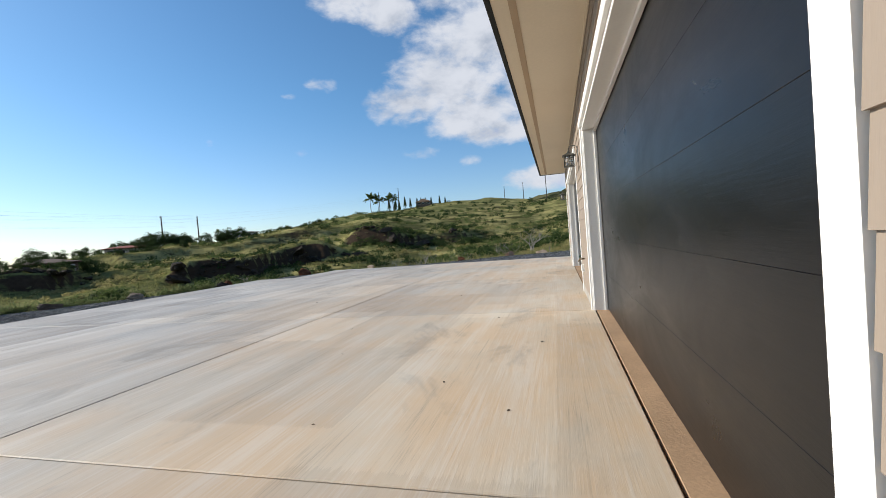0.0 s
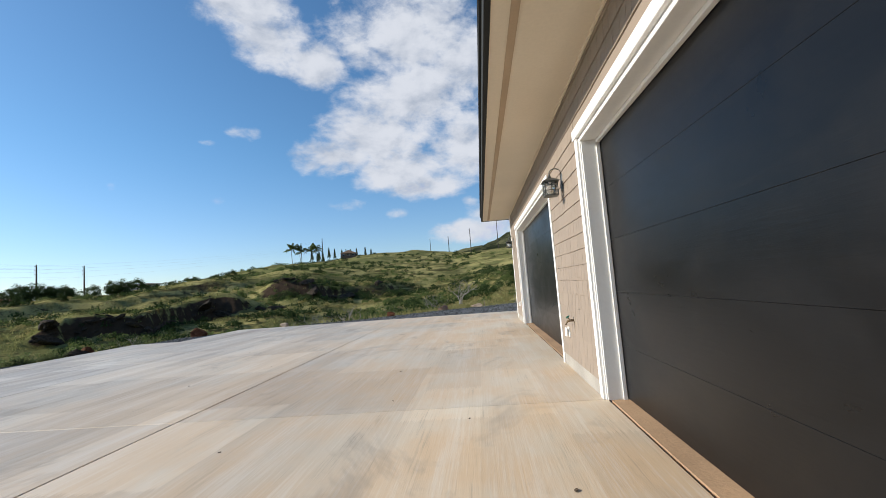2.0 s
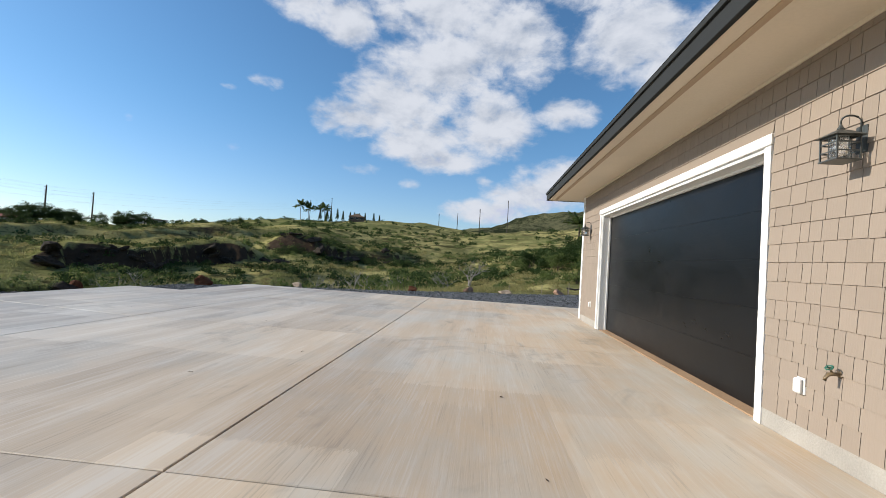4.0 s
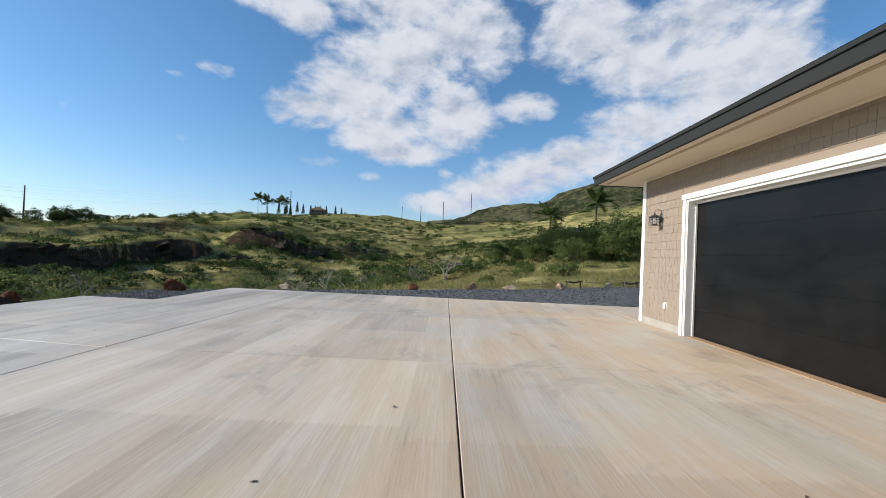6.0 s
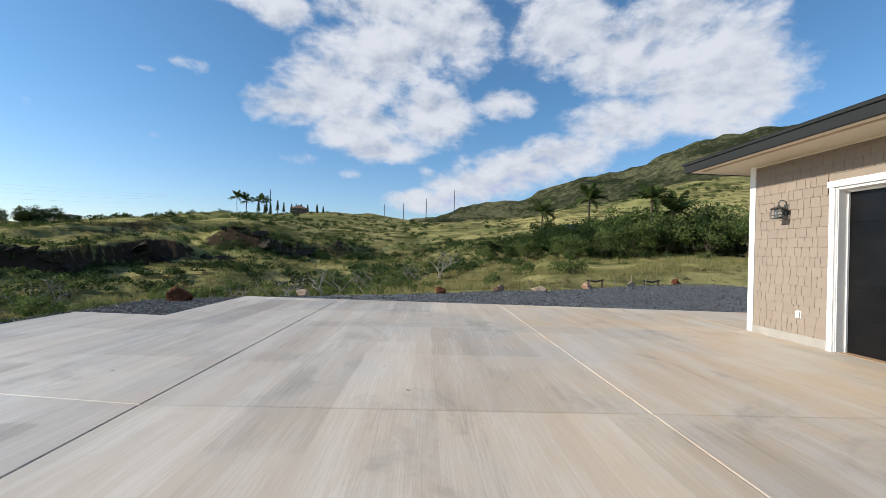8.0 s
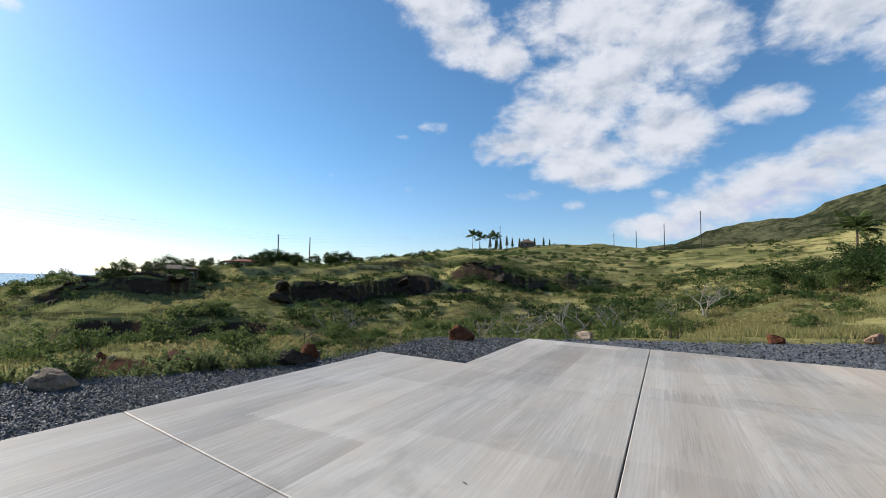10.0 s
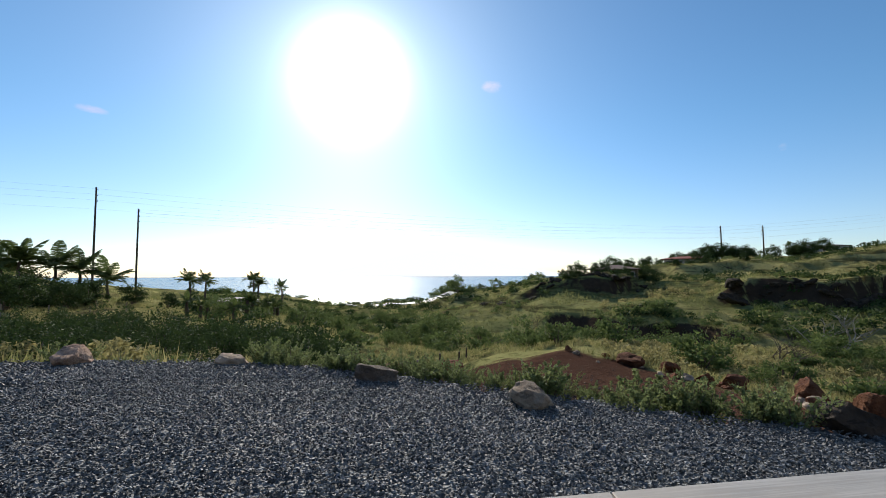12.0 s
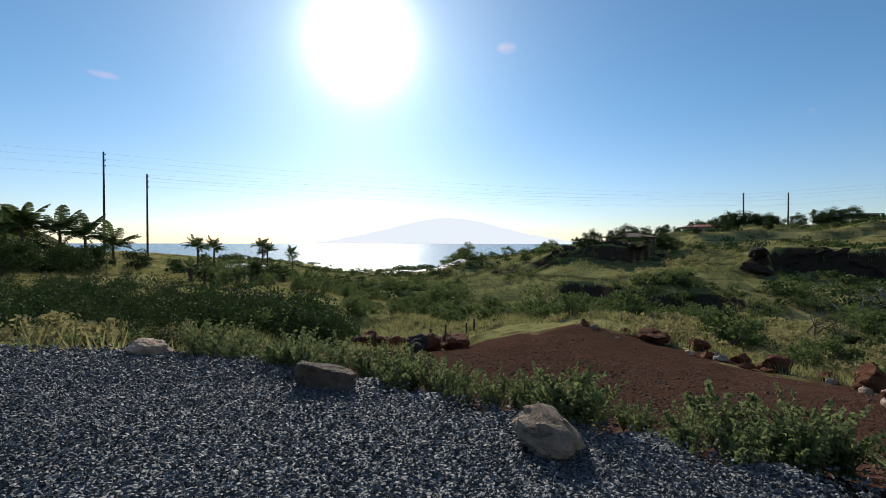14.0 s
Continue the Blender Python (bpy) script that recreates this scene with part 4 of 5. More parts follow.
def build_plants():
    shrubs = [make_shrub("green_shrub", 1100, 1.3, 0.95, 0.085, LEAF_GREEN, "bright green leafy shrub in the gully", clumps=c) for c in (14, 22, 30)]
    shrubs += [make_shrub("green_shrub", 900, 1.7, 0.75, 0.09, LEAF_GREEN, "low spreading green shrub on the slope", clumps=20)]
    dark = [make_shrub("dark_shrub", 2400, 1.8, 1.6, 0.08, LEAF_DARK, "dense dark green bush on the bank", clumps=c) for c in (22, 34)]
    dry = [make_shrub("dry_shrub", 500, 0.7, 0.45, 0.06, LEAF_DRY, "low dry yellowish bush on the slope", clumps=12, bark=BARK_GREY)]
    # gully floor
    for i in range(230):
        az, r = random.uniform(2, 104), 15 + 48 * random.random() ** 0.8
        x, y = polar(az, r)
        d = float(yard_distance(np.array([x]), np.array([y]))[0])
        if d < 5 or ((x + 22.5) / 9) ** 2 + ((y - 17) / 8.5) ** 2 < 1:
            continue
        if az < 92 and az > 72 and r < 36:
            continue
        put(random.choice(shrubs), x, y, random.uniform(0.45, 1.25), sink=0.1)
    # slope behind the right-hand gravel
    for i in range(80):
        az, r = random.uniform(-42, 6), random.uniform(21, 75)
        x, y = polar(az, r)
        if float(yard_distance(np.array([x]), np.array([y]))[0]) < 2:
            continue
        put(random.choice(shrubs if i % 3 == 0 else dry), x, y, random.uniform(0.5, 1.1), sink=0.1)
    # bushes that darken the gully wall below the ridge
    for i in range(90):
        az, r = random.uniform(2, 24), random.uniform(97, 121)
        put(random.choice(dark + shrubs[:2]), *polar(az, r), random.uniform(0.55, 1.2), sink=0.4)
    # dark bushes on the bank to the south-west
    for i in range(84):
        az, r = random.uniform(96, 127), random.uniform(17, 34)
        x, y = polar(az, r)
        if float(yard_distance(np.array([x]), np.array([y]))[0]) < 3:
            continue
        put(random.choice(dark), x, y, random.uniform(0.45, 0.80) * (1.4 if az < 109 else 1.0), sink=0.3)
    for i in range(110):
        az, r = random.uniform(106, 152), random.uniform(11, 45)
        x, y = polar(az, r)
        if float(yard_distance(np.array([x]), np.array([y]))[0]) < 2:
            continue
        put(random.choice(dry + dark[:1] + shrubs[:1]) if i % 3 else dry[0], x, y, random.uniform(0.5, 1.1) * (1.6 if i % 3 == 0 else 0.7), sink=0.2)
    put(make_shrub("small_tree", 900, 1.1, 0.9, 0.06, LEAF_GREEN, "small feathery green tree behind the gravel", "tree", 24, 1.2), -7.6, 33.6, 0.9)
    # trees
    big = [make_tree("broadleaf_tree", 3200, 3.2, 6.0, 0.16, LEAF_DARK, "broad dark green garden tree", c) for c in (26, 36)]
    mid = [make_tree("scrub_tree", 1700, 2.6, 4.2, 0.13, LEAF_GREEN, "open-crowned green scrub tree", c) for c in (22, 30)]
    for x, y, s in ((-39.5, -22.7, 0.95), (-36.5, -24.5, 0.9), (-44.5, -21.0, 0.72), (-51, -26, 0.8), (-55, -25, 0.75), (-46.5, -15.4, 0.72), (-49, -17.5, 0.6), (-57.5, -19.5, 0.8), (-55, -22, 0.8), (-60, -17.5, 0.8), (-62.5, -15, 0.65), (-65, -12.5, 0.55), (-53.5, -16, 0.6), (-41, -25, 0.9), (-59, -23, 0.75), (-62, -20, 0.7)):
        put(random.choice(big), x, y, s, sink=1.3 * s)
    for x, y, s in ((22.9, 73.6, 1.15), (26, 72, 1.2), (29, 70, 1.2), (19.5, 76, 1.0), (33, 68, 1.25), (36, 66, 1.2), (31, 74, 1.3), (40, 66, 1.2), (24, 66, 0.8), (6, 84, 0.9), (9, 82, 0.8), (16, 78, 0.8),
                    (20, 70, 0.9), (27, 66, 1.0), (31, 64, 1.0), (35, 61, 1.0), (39, 60, 1.1), (43, 58, 1.1), (36, 70, 1.3), (17, 73, 0.8), (46, 62, 1.3),
                    (15, 84, 1.1), (12, 80, 1.0), (20, 77, 1.2), (24, 76, 1.3), (8, 76, 0.75), (11, 73, 0.8), (14, 71, 0.9), (17, 69, 0.9), (21, 67, 0.95), (25, 64, 0.95), (29, 62, 0.95), (33, 58, 1.0), (19, 72, 1.1), (23, 70, 1.2)):
        put(random.choice(big), x, y, s, sink=0.9 * s)
    for x, y, s in ((13, 66, 1.0), (17, 65, 1.1), (21, 64, 1.3), (24.5, 63, 1.3), (28, 60, 1.3), (32, 57, 1.25), (36, 56, 1.3), (26, 68, 1.6), (21.5, 70, 1.5), (30, 66, 1.6), (35, 63, 1.5), (9, 72, 0.9)):
        put(random.choice(mid), x, y, s, sink=0.5)
    for x, y, s in ((-90, 56, 0.7), (-91, 67, 0.7), (-88, 60, 0.5), (-86, 64, 0.5)):
        put(random.choice(big), x, y, s, sink=1.0)
    for x, y, s in ((12.6, 69.1, 0.7), (15, 67, 0.65), (18, 66, 0.7), (4, 80, 0.7), (21, 63, 0.7), (28, 61, 0.6)):
        put(random.choice(mid), x, y, s, sink=0.8)
    for i in range(120):
        az, r = random.uniform(68, 110), 46 + 220 * random.random() ** 1.3
        x, y = polar(az, r)
        if az < 79 and r < 150:
            continue
        put(random.choice(mid), x, y, random.uniform(0.6, 1.05) * (1 + r / 300) * (0.5 if az > 83 and r > 45 else 1.0), sink=0.9 if az < 83 else 0.5)
    for i in range(26):
        az, r = random.uniform(40, 66), random.uniform(140, 172)
        x, y = polar(az, r)
        put(random.choice(big), x, y, random.uniform(0.5, 0.95), sink=0.9)
    for az, r, s in ((50, 150, 1.1), (49, 152, 1.2), (48, 150, 1.0), (46.5, 152, 0.8), (51.5, 150, 0.8), (47.3, 149, 0.8), (42, 155, 0.7), (40, 156, 0.8), (56, 148, 0.8), (58, 146, 0.8), (60, 145, 0.7)):
        put(random.choice(big), *polar(az, r), s, sink=0.8)
    for x, y, s in ((-89.2, 50.8, 0.75), (-87, 48, 0.6), (-130, 122, 1.1), (-126, 124, 1.0), (-121, 128, 0.9), (-134, 118, 0.8), (-112, 138, 0.6), (-100, 146, 0.55), (-90, 152, 0.7), (-70, 160, 0.5), (-104, 92, 0.7), (-108, 86, 0.6), (-112, 80, 0.7), (-100, 98, 0.6), (-116, 110, 0.7)):
        put(random.choice(big), x, y, s, sink=1.8 * s)


build_plants()


def build_palms():
    young = make_palm(1.5, 1.1, "young planted palm in a garden row", 12, 0.02)

    def stand(x, y, top, length, label):
        z = ground_z(x, y)
        h = max(1.2, top - z)
        ob = make_palm(h, length, label, 17, random.uniform(-0.02, 0.1))
        ob.matrix_basis = pose(x, y, z, 0, 0, random.uniform(0, 360))
    for x, y, top in ((-58, -27.8, 2.6), (-60.3, -24.8, 2.7), (-63.6, -23.7, 2.2), (-65.5, -22.3, 1.8), (-67.8, -20.6, 0.6), (-48, -30, 2.0), (-61.5, -27, 2.2)):
        stand(x, y, top, 3.2, "coconut palm above the garden bushes")
    for x, y, top in ((20.9, 79.9, 11.0), (24.6, 67, 9.6), (27.5, 66.5, 8.0), (14.9, 87.3, 9.4)):
        stand(x, y, top, 3.3, "coconut palm rising over garden trees")
    for x, y, top in ((-79.9, -16.1, 0.3), (-85.3, -16, 0.1), (-92.4, -10.4, 0.2), (-94, -10, -0.6), (-118, -10.7, -1.6)):
        stand(x, y, top, 2.2, "slender palm in a seaside garden")
    for x, y, top in ((-135.3, 303.7, 34.8), (-130, 306, 33), (-123.2, 308.7, 33.2), (-119, 309, 34)):
        stand(x, y, top, 6.0, "tall palm on the skyline ridge")
    stand(-183.4, 201.7, 14.2, 2.4, "single palm on the skyline")
    for i in range(14):
        x, y = -56 - 0.9 * i + random.uniform(-0.6, 0.6), -6.5 + 0.85 * i + random.uniform(-1, 1)
        put(young, x, y, random.uniform(0.8, 1.15))
    a = make_bare_tree(2.6, "leafless twisted grey tree in the gully", BARK_GREY, 4)
    b = make_bare_tree(2.2, "bare brown thorny tree near the gravel edge", BARK, 9)
    for ob, x, y, s in ((a, -7.5, 62, 1.6), (a, -19.4, 50, 1.4), (a, -16, 54, 1.3), (a, -22, 47, 1.1), (a, -4, 66, 1.4), (a, -13, 60, 1.2), (b, -21, 31, 1.0), (b, -24.5, 33, 1.1), (b, -18, 27, 0.8), (b, -33, 36.2, 1.2), (b, -30, 34, 1.0), (b, -47, 22, 1.0), (b, -60, -5, 1.2), (b, -44, -8, 1.0), (a, -36, 44, 1.2)):
        put(ob, x, y, s)


build_palms()


def build_pines():
    thing = tagged(new("conifer"), "tall narrow dark conifer on the skyline", "conifer", "row of conifers on the ridge")
    bm = bmesh.new()
    tube(bm, ((0, 0, -1), (0, 0, 6), (0, 0, 12)), (0.3, 0.2, 0.05), 6)
    part("trunk", bm, BARK, thing)
    n = 900
    t = rng.random(n) ** 0.7
    tier = np.round(t * 12) / 12
    a = rng.random(n) * 2 * np.pi
    r = 2.1 * (1 - tier) * rng.random(n) ** 0.5 + 0.1
    p = np.stack([r * np.cos(a), r * np.sin(a), 1.2 + tier * 10.9 - r * 0.15], 1)
    ob = new("crown", raw_mesh("crown", *leaf_quads(p, 0.6, 0.5), LEAF_DARK))
    ob.parent = thing
    used = False
    for i, x in enumerate((-150, -146, -141, -137, -131, -126, -121, -117, -112, -107, -99, -95)):
        y = 376 + random.uniform(-8, 8)
        top = 41.5 + random.uniform(-1.5, 1.5) - (i > 8) * 1.0
        s = random.uniform(0.8, 1.1)
        m = pose(x, y, top - 12 * s) @ Matrix.Scale(s, 4)
        if used:
            copy_thing(thing, m)
        else:
            thing.matrix_basis, used = m, True


build_pines()


def build_stuff():
    """Grass and far scrub, too many to count."""
    def field(name, n, az0, az1, r0, r1, blades, hgt, wid, mat, label, keep=None):
        az = np.radians(rng.uniform(az0, az1, n))
        r = r0 + (r1 - r0) * rng.random(n) ** 0.75
        x, y = HUB[0] - r * np.sin(az), HUB[1] + r * np.cos(az)
        dd = yard_distance(x, y)
        ok = (dd > 3.2) | ((dd > 0.4) & (rng.random(n) < 0.12))
        ok &= ((x + 22.5) / 8.3) ** 2 + ((y - 17) / 7.3) ** 2 > 1
        dens = np.array([noise.fractal(Vector((a / 7, b / 7, 1.1)), 1, 2, 3) for a, b in zip(x, y)])
        ok &= dens > -0.15
        x, y = x[ok], y[ok]
        z = height(x, y)
        base = np.repeat(np.stack([x, y, z], 1), blades, 0)
        m = len(base)
        base[:, :2] += rng.normal(0, wid * 3.5, (m, 2))
        u = unit(m)
        u[:, 2] = np.abs(u[:, 2]) + 1.0
        u /= np.linalg.norm(u, axis=1, keepdims=True)
        side = np.cross(u, unit(m))
        h = hgt * rng.uniform(0.5, 1.3, m)[:, None]
        v = np.stack([base - side * wid - (0, 0, 0.05), base + side * wid - (0, 0, 0.05), base + u * h], 1).reshape(-1, 3)
        ob = new(name, raw_mesh(name, v, np.arange(3 * m).reshape(-1, 3), mat))
        tagged(ob, label, "grass", kind="stuff")
    field("dry_grass", 26000, -45, 152, 8, 60, 7, 0.38, 0.022, LEAF_DRY, "dry yellow grass tufts on the slopes")
    field("green_grass", 22000, -45, 152, 8, 62, 7, 0.34, 0.026, LEAF_GRASS, "green grass tufts in the gully")
    field("far_grass", 34000, -45, 145, 55, 150, 4, 0.55, 0.07, LEAF_GRASS, "rough yellow-green grass on the far bank")

    def scrub(name, n, az0, az1, r0, r1, size, leaves, mat, label, seed_z, thresh):
        az = np.radians(rng.uniform(az0, az1, n))
        r = np.exp(rng.uniform(math.log(r0), math.log(r1), n))
        x, y = HUB[0] - r * np.sin(az), HUB[1] + r * np.cos(az)
        dens = np.array([noise.fractal(Vector((a / 22, b / 22, seed_z)), 1, 2, 4) for a, b in zip(x, y)])
        ok = dens > thresh
        x, y, r = x[ok], y[ok], r[ok]
        z = height(x, y)
        k = len(x)
        s = size * rng.uniform(0.5, 1.4, k) * (0.6 + r / r1)
        c = np.repeat(np.stack([x, y, z + s * 0.25], 1), leaves, 0)
        sr = np.repeat(s, leaves)
        off = unit(k * leaves) * rng.random((k * leaves, 1)) ** 0.4
        off[:, 2] = np.abs(off[:, 2]) * 0.75
        v, f = leaf_quads(c + off * sr[:, None], sr * 0.2)
        tagged(new(name, raw_mesh(name, v, f, mat)), label, "bushes", kind="stuff")
    scrub("far_scrub", 4200, -42, 110, 60, 260, 0.9, 60, LEAF_GREEN, "scattered green scrub on the far bank", 2.2, 0.10)
    scrub("dark_scrub", 5200, -42, 112, 58, 300, 1.1, 50, LEAF_DARK, "dark low bushes across the hillside", 5.1, -0.02)
    scrub("dry_scrub", 3200, -45, 62, 22, 130, 0.5, 60, LEAF_DRY, "dry brownish bushes on the slope", 7.7, -0.1)


build_stuff()


def build_weeds():
    def weed(seed, h):
        rd = random.Random(seed)
        thing = tagged(new("weed_plant"), "pale green leafy weed growing along the gravel", "plant", "weeds along the gravel edge")
        bm = bmesh.new()
        pts = []
        for k in range(13):
            a, lean = rd.uniform(0, 6.28), rd.uniform(0.15, 0.75)
            hh = h * rd.uniform(0.6, 1.15)
            tip = Vector((math.cos(a) * lean * hh, math.sin(a) * lean * hh, hh * (1 - 0.25 * lean)))
            mid = tip * 0.5 + Vector((0, 0, 0.06 * hh))
            tube(bm, ((0, 0, -0.05), mid, tip), (0.006, 0.004, 0.0015), 4)
            for i in range(64):
                t = 0.1 + 0.9 * i / 63
                p = mid * (2 * t) if t < 0.5 else mid + (tip - mid) * (2 * t - 1)
                pts.append(np.array(p) + rng.normal(0, 0.035 * (1.15 - t), 3))
        part("stem", bm, BARK, thing)
        ob = new("foliage", raw_mesh("foliage", *leaf_quads(np.array(pts), 0.020, 0.55), LEAF_PALE))
        ob.parent = thing
        return thing
    kinds = [weed(s, h) for s, h in ((1, 0.40), (2, 0.52), (3, 0.34), (4, 0.62))]
    rd = random.Random(12)
    line = EDGE[2:14]
    for (ax, ay), (bx, by) in zip(line, line[1:]):
        length = math.hypot(bx - ax, by - ay)
        for k in range(int(length * (17 if 9 < ay < 16 else 1.8))):
            t = rd.random()
            nx, ny = -(by - ay) / length, (bx - ax) / length
            o = abs(rd.gauss(0.25, 0.5)) + 0.02
            x, y = ax + t * (bx - ax) + nx * o, ay + t * (by - ay) + ny * o
            if any(math.hypot(x - a, y - b) < 0.42 for a, b in ((-15.78, 11.95), (-14.35, 13.6), (-17.3, 9.65), (-13.2, 16.25))):
                continue
            put(rd.choice(kinds), x, y, rd.choice((0.55, 0.65, 0.75, 0.9, 1.0, 1.2)), rd.uniform(0, 360))


build_weeds()


def build_chips():
    """Loose crushed stone over the gravel bed."""
    def lay(n, x0, x1, y0, y1, size):
        x, y = rng.uniform(x0, x1, n), rng.uniform(y0, y1, n)
        d = yard_distance(x, y)
        ok = (d < -0.05 + 0.12 * rng.normal(size=n)) & ~((x > -12.24) & (y < 17.2)) & ~((x > -10.61) & (y < 20.52 - 0.04 * (x + 10.59)))
        x, y = x[ok], y[ok]
        k = len(x)
        s = size * rng.uniform(0.55, 1.35, k)[:, None, None]
        o = np.array([(1, 0, 0), (-1, 0, 0), (0, 1, 0), (0, -1, 0), (0, 0, 1), (0, 0, -1)], float)[None] * rng.uniform(0.5, 1.1, (k, 6, 1)) + rng.normal(0, 0.22, (k, 6, 3))
        a, b = rng.uniform(0, 6.28, k), rng.uniform(-0.6, 0.6, k)
        ca, sa, cb, sb = (f[:, None] for f in (np.cos(a), np.sin(a), np.cos(b), np.sin(b)))
        px, py, pz = o[..., 0] * 1.25, o[..., 1], o[..., 2] * 0.75
        px, pz = px * cb - pz * sb, px * sb + pz * cb
        px, py = px * ca - py * sa, px * sa + py * ca
        v = np.stack([px, py, pz], -1) * s
        v[..., 0] += x[:, None]
        v[..., 1] += y[:, None]
        v[..., 2] += 0.005 + gravel_z(x, y)[:, None] + rng.uniform(0, 0.022, k)[:, None]
        f = np.array([(0, 2, 4), (2, 1, 4), (1, 3, 4), (3, 0, 4), (2, 0, 5), (1, 2, 5), (3, 1, 5), (0, 3, 5)])
        fs = (f[None] + 6 * np.arange(k)[:, None, None]).reshape(-1, 3)
        return v.reshape(-1, 3), fs
    parts = [lay(90000, -17.2, -12.2, 7.5, 16.6, 0.0135), lay(22000, -18.9, -12.2, 1.0, 8.0, 0.022), lay(16000, -18.9, -16.0, 7, 12, 0.02), lay(15000, -13.6, -10.5, 16.3, 21.5, 0.02), lay(26000, -13, 12, 20.0, 36, 0.026)]
    vs, fs, k = [], [], 0
    for v, f in parts:
        vs.append(v)
        fs.append(f + k)
        k += len(v)
    tagged(new("gravel", raw_mesh("gravel", np.concatenate(vs), np.concatenate(fs), CHIPS)), "loose dark grey crushed stone chips", "gravel", kind="stuff")


build_chips()


def build_clods():
    """Clods and pebbles strewn over the bare dirt bench."""
    n = 5200
    x, y = rng.normal(-20.5, 3.6, n), rng.normal(16.2, 2.8, n)
    ok = yard_distance(x, y) > 0.5
    x, y = x[ok], y[ok]
    k = len(x)
    s = 0.012 + 0.030 * rng.random(k) ** 4
    o = np.array([(1, 0, 0), (-1, 0, 0), (0, 1, 0), (0, -1, 0), (0, 0, 1), (0, 0, -1)], float)[None] * rng.uniform(0.6, 1.1, (k, 6, 1)) + rng.normal(0, 0.2, (k, 6, 3))
    v = o * s[:, None, None] * np.array((1.2, 1.2, 0.8))
    v[..., 0] += x[:, None]
    v[..., 1] += y[:, None]
    v[..., 2] += (height(x, y) + 0.3 * s)[:, None]
    f = np.array([(0, 2, 4), (2, 1, 4), (1, 3, 4), (3, 0, 4), (2, 0, 5), (1, 2, 5), (3, 1, 5), (0, 3, 5)])
    fs = (f[None] + 6 * np.arange(k)[:, None, None]).reshape(-1, 3)
    tagged(new("dirt_clods", raw_mesh("dirt_clods", v.reshape(-1, 3), fs, ROCK_BROWN)), "small brown clods and pebbles on red dirt", "pebbles", kind="stuff")


build_clods()


# fittings on the garage wall
BRONZE = painted("dark_bronze_metal", (0.060, 0.066, 0.062), 0.45, 0.2, 20)
BRASS = painted("weathered_brass", (0.15, 0.105, 0.055), 0.4, 0.2, 30)
GREEN_KNOB = painted("green_enamel", (0.02, 0.13, 0.09), 0.4, 0.1)
PLASTIC = painted("white_plastic", (0.78, 0.77, 0.73), 0.35, 0.02)


def glass_material():
    m, nt, b, pos = material("seeded_glass", 0.12, 0.0, (0.85, 0.87, 0.86))
    b.inputs["Transmission Weight"].default_value = 0.85
    bump(nt, b, noise_tex(nt, pos, 70, 2), 0.4, 0.004)
    return m


GLASS = glass_material()


def make_lantern():
    thing = tagged(new("wall_lantern"), "dark bronze caged wall lantern on tan shingles", "wall lamp", "lanterns beside the garage doors")
    box_part("back_plate", (-0.012, 0.012, -0.055, 0.055, -0.10, 0.13), BRONZE, thing, "", 0.006)
    bm = bmesh.new()
    pts = [(-0.01, 0, 0.08)] + [(-0.09 + 0.08 * math.cos(a), 0, 0.16 + 0.055 * math.sin(a)) for a in [math.pi * k / 7 for k in range(8)]] + [(-0.17, 0, 0.12)]
    tube(bm, pts, [0.008] * len(pts), 6)
    part("arm", bm, BRONZE, thing, "curved hook arm", True)
    bm = bmesh.new()
    tube(bm, ((-0.17, 0, 0.075), (-0.17, 0, 0.095), (-0.17, 0, 0.125), (-0.17, 0, 0.15)), (0.02, 0.028, 0.012, 0.004), 8)
    part("finial", bm, BRONZE, thing)
    bm = bmesh.new()
    r = bmesh.ops.create_cone(bm, cap_ends=True, segments=4, radius1=0.17, radius2=0.05, depth=0.055)
    bmesh.ops.rotate(bm, verts=bm.verts, cent=(0, 0, 0), matrix=Matrix.Rotation(radians(45), 3, "Z"))
    bmesh.ops.translate(bm, verts=bm.verts, vec=(-0.17, 0, 0.055))
    part("cap", bm, BRONZE, thing, "sloping square cap")
    for z in (-0.03, -0.10, 0.02):
        bm = bmesh.new()
        for a, b in ((-1, 0), (1, 0), (0, -1), (0, 1)):
            if a:
                box(bm, -0.17 + a * 0.088 - 0.005, -0.17 + a * 0.088 + 0.005, -0.093, 0.093, z - 0.005, z + 0.005)
            else:
                box(bm, -0.17 - 0.083, -0.17 + 0.083, b * 0.088 - 0.005, b * 0.088 + 0.005, z - 0.005, z + 0.005)
        part("cage_ring", bm, BRONZE, thing)
    for a in (-1, 1):
        for b in (-1, 1):
            bm = bmesh.new()
            box(bm, -0.17 + a * 0.088 - 0.006, -0.17 + a * 0.088 + 0.006, b * 0.088 - 0.006, b * 0.088 + 0.006, -0.165, 0.032)
            part("cage_bar", bm, BRONZE, thing)
    for a, b in ((-1, 0), (1, 0), (0, -1), (0, 1)):
        bm = bmesh.new()
        tube(bm, ((-0.17 + a * 0.089, b * 0.089, -0.165), (-0.17 + a * 0.089, b * 0.089, 0.03)), (0.004, 0.004), 5)
        part("cage_bar", bm, BRONZE, thing)
    box_part("base", (-0.17 - 0.10, -0.17 + 0.10, -0.10, 0.10, -0.18, -0.165), BRONZE, thing, "", 0.004)
    bm = bmesh.new()
    tube(bm, ((-0.17, 0, -0.163), (-0.17, 0, 0.026)), (0.066, 0.066), 14)
    part("glass", bm, GLASS, thing, "pale seeded glass", True)
    return thing


lantern = make_lantern()
lantern.matrix_basis = pose(0.010, 9.10, 2.19) @ Matrix.Scale(0.8, 4)
copy_thing(lantern, pose(0.010, 16.22, 2.16))


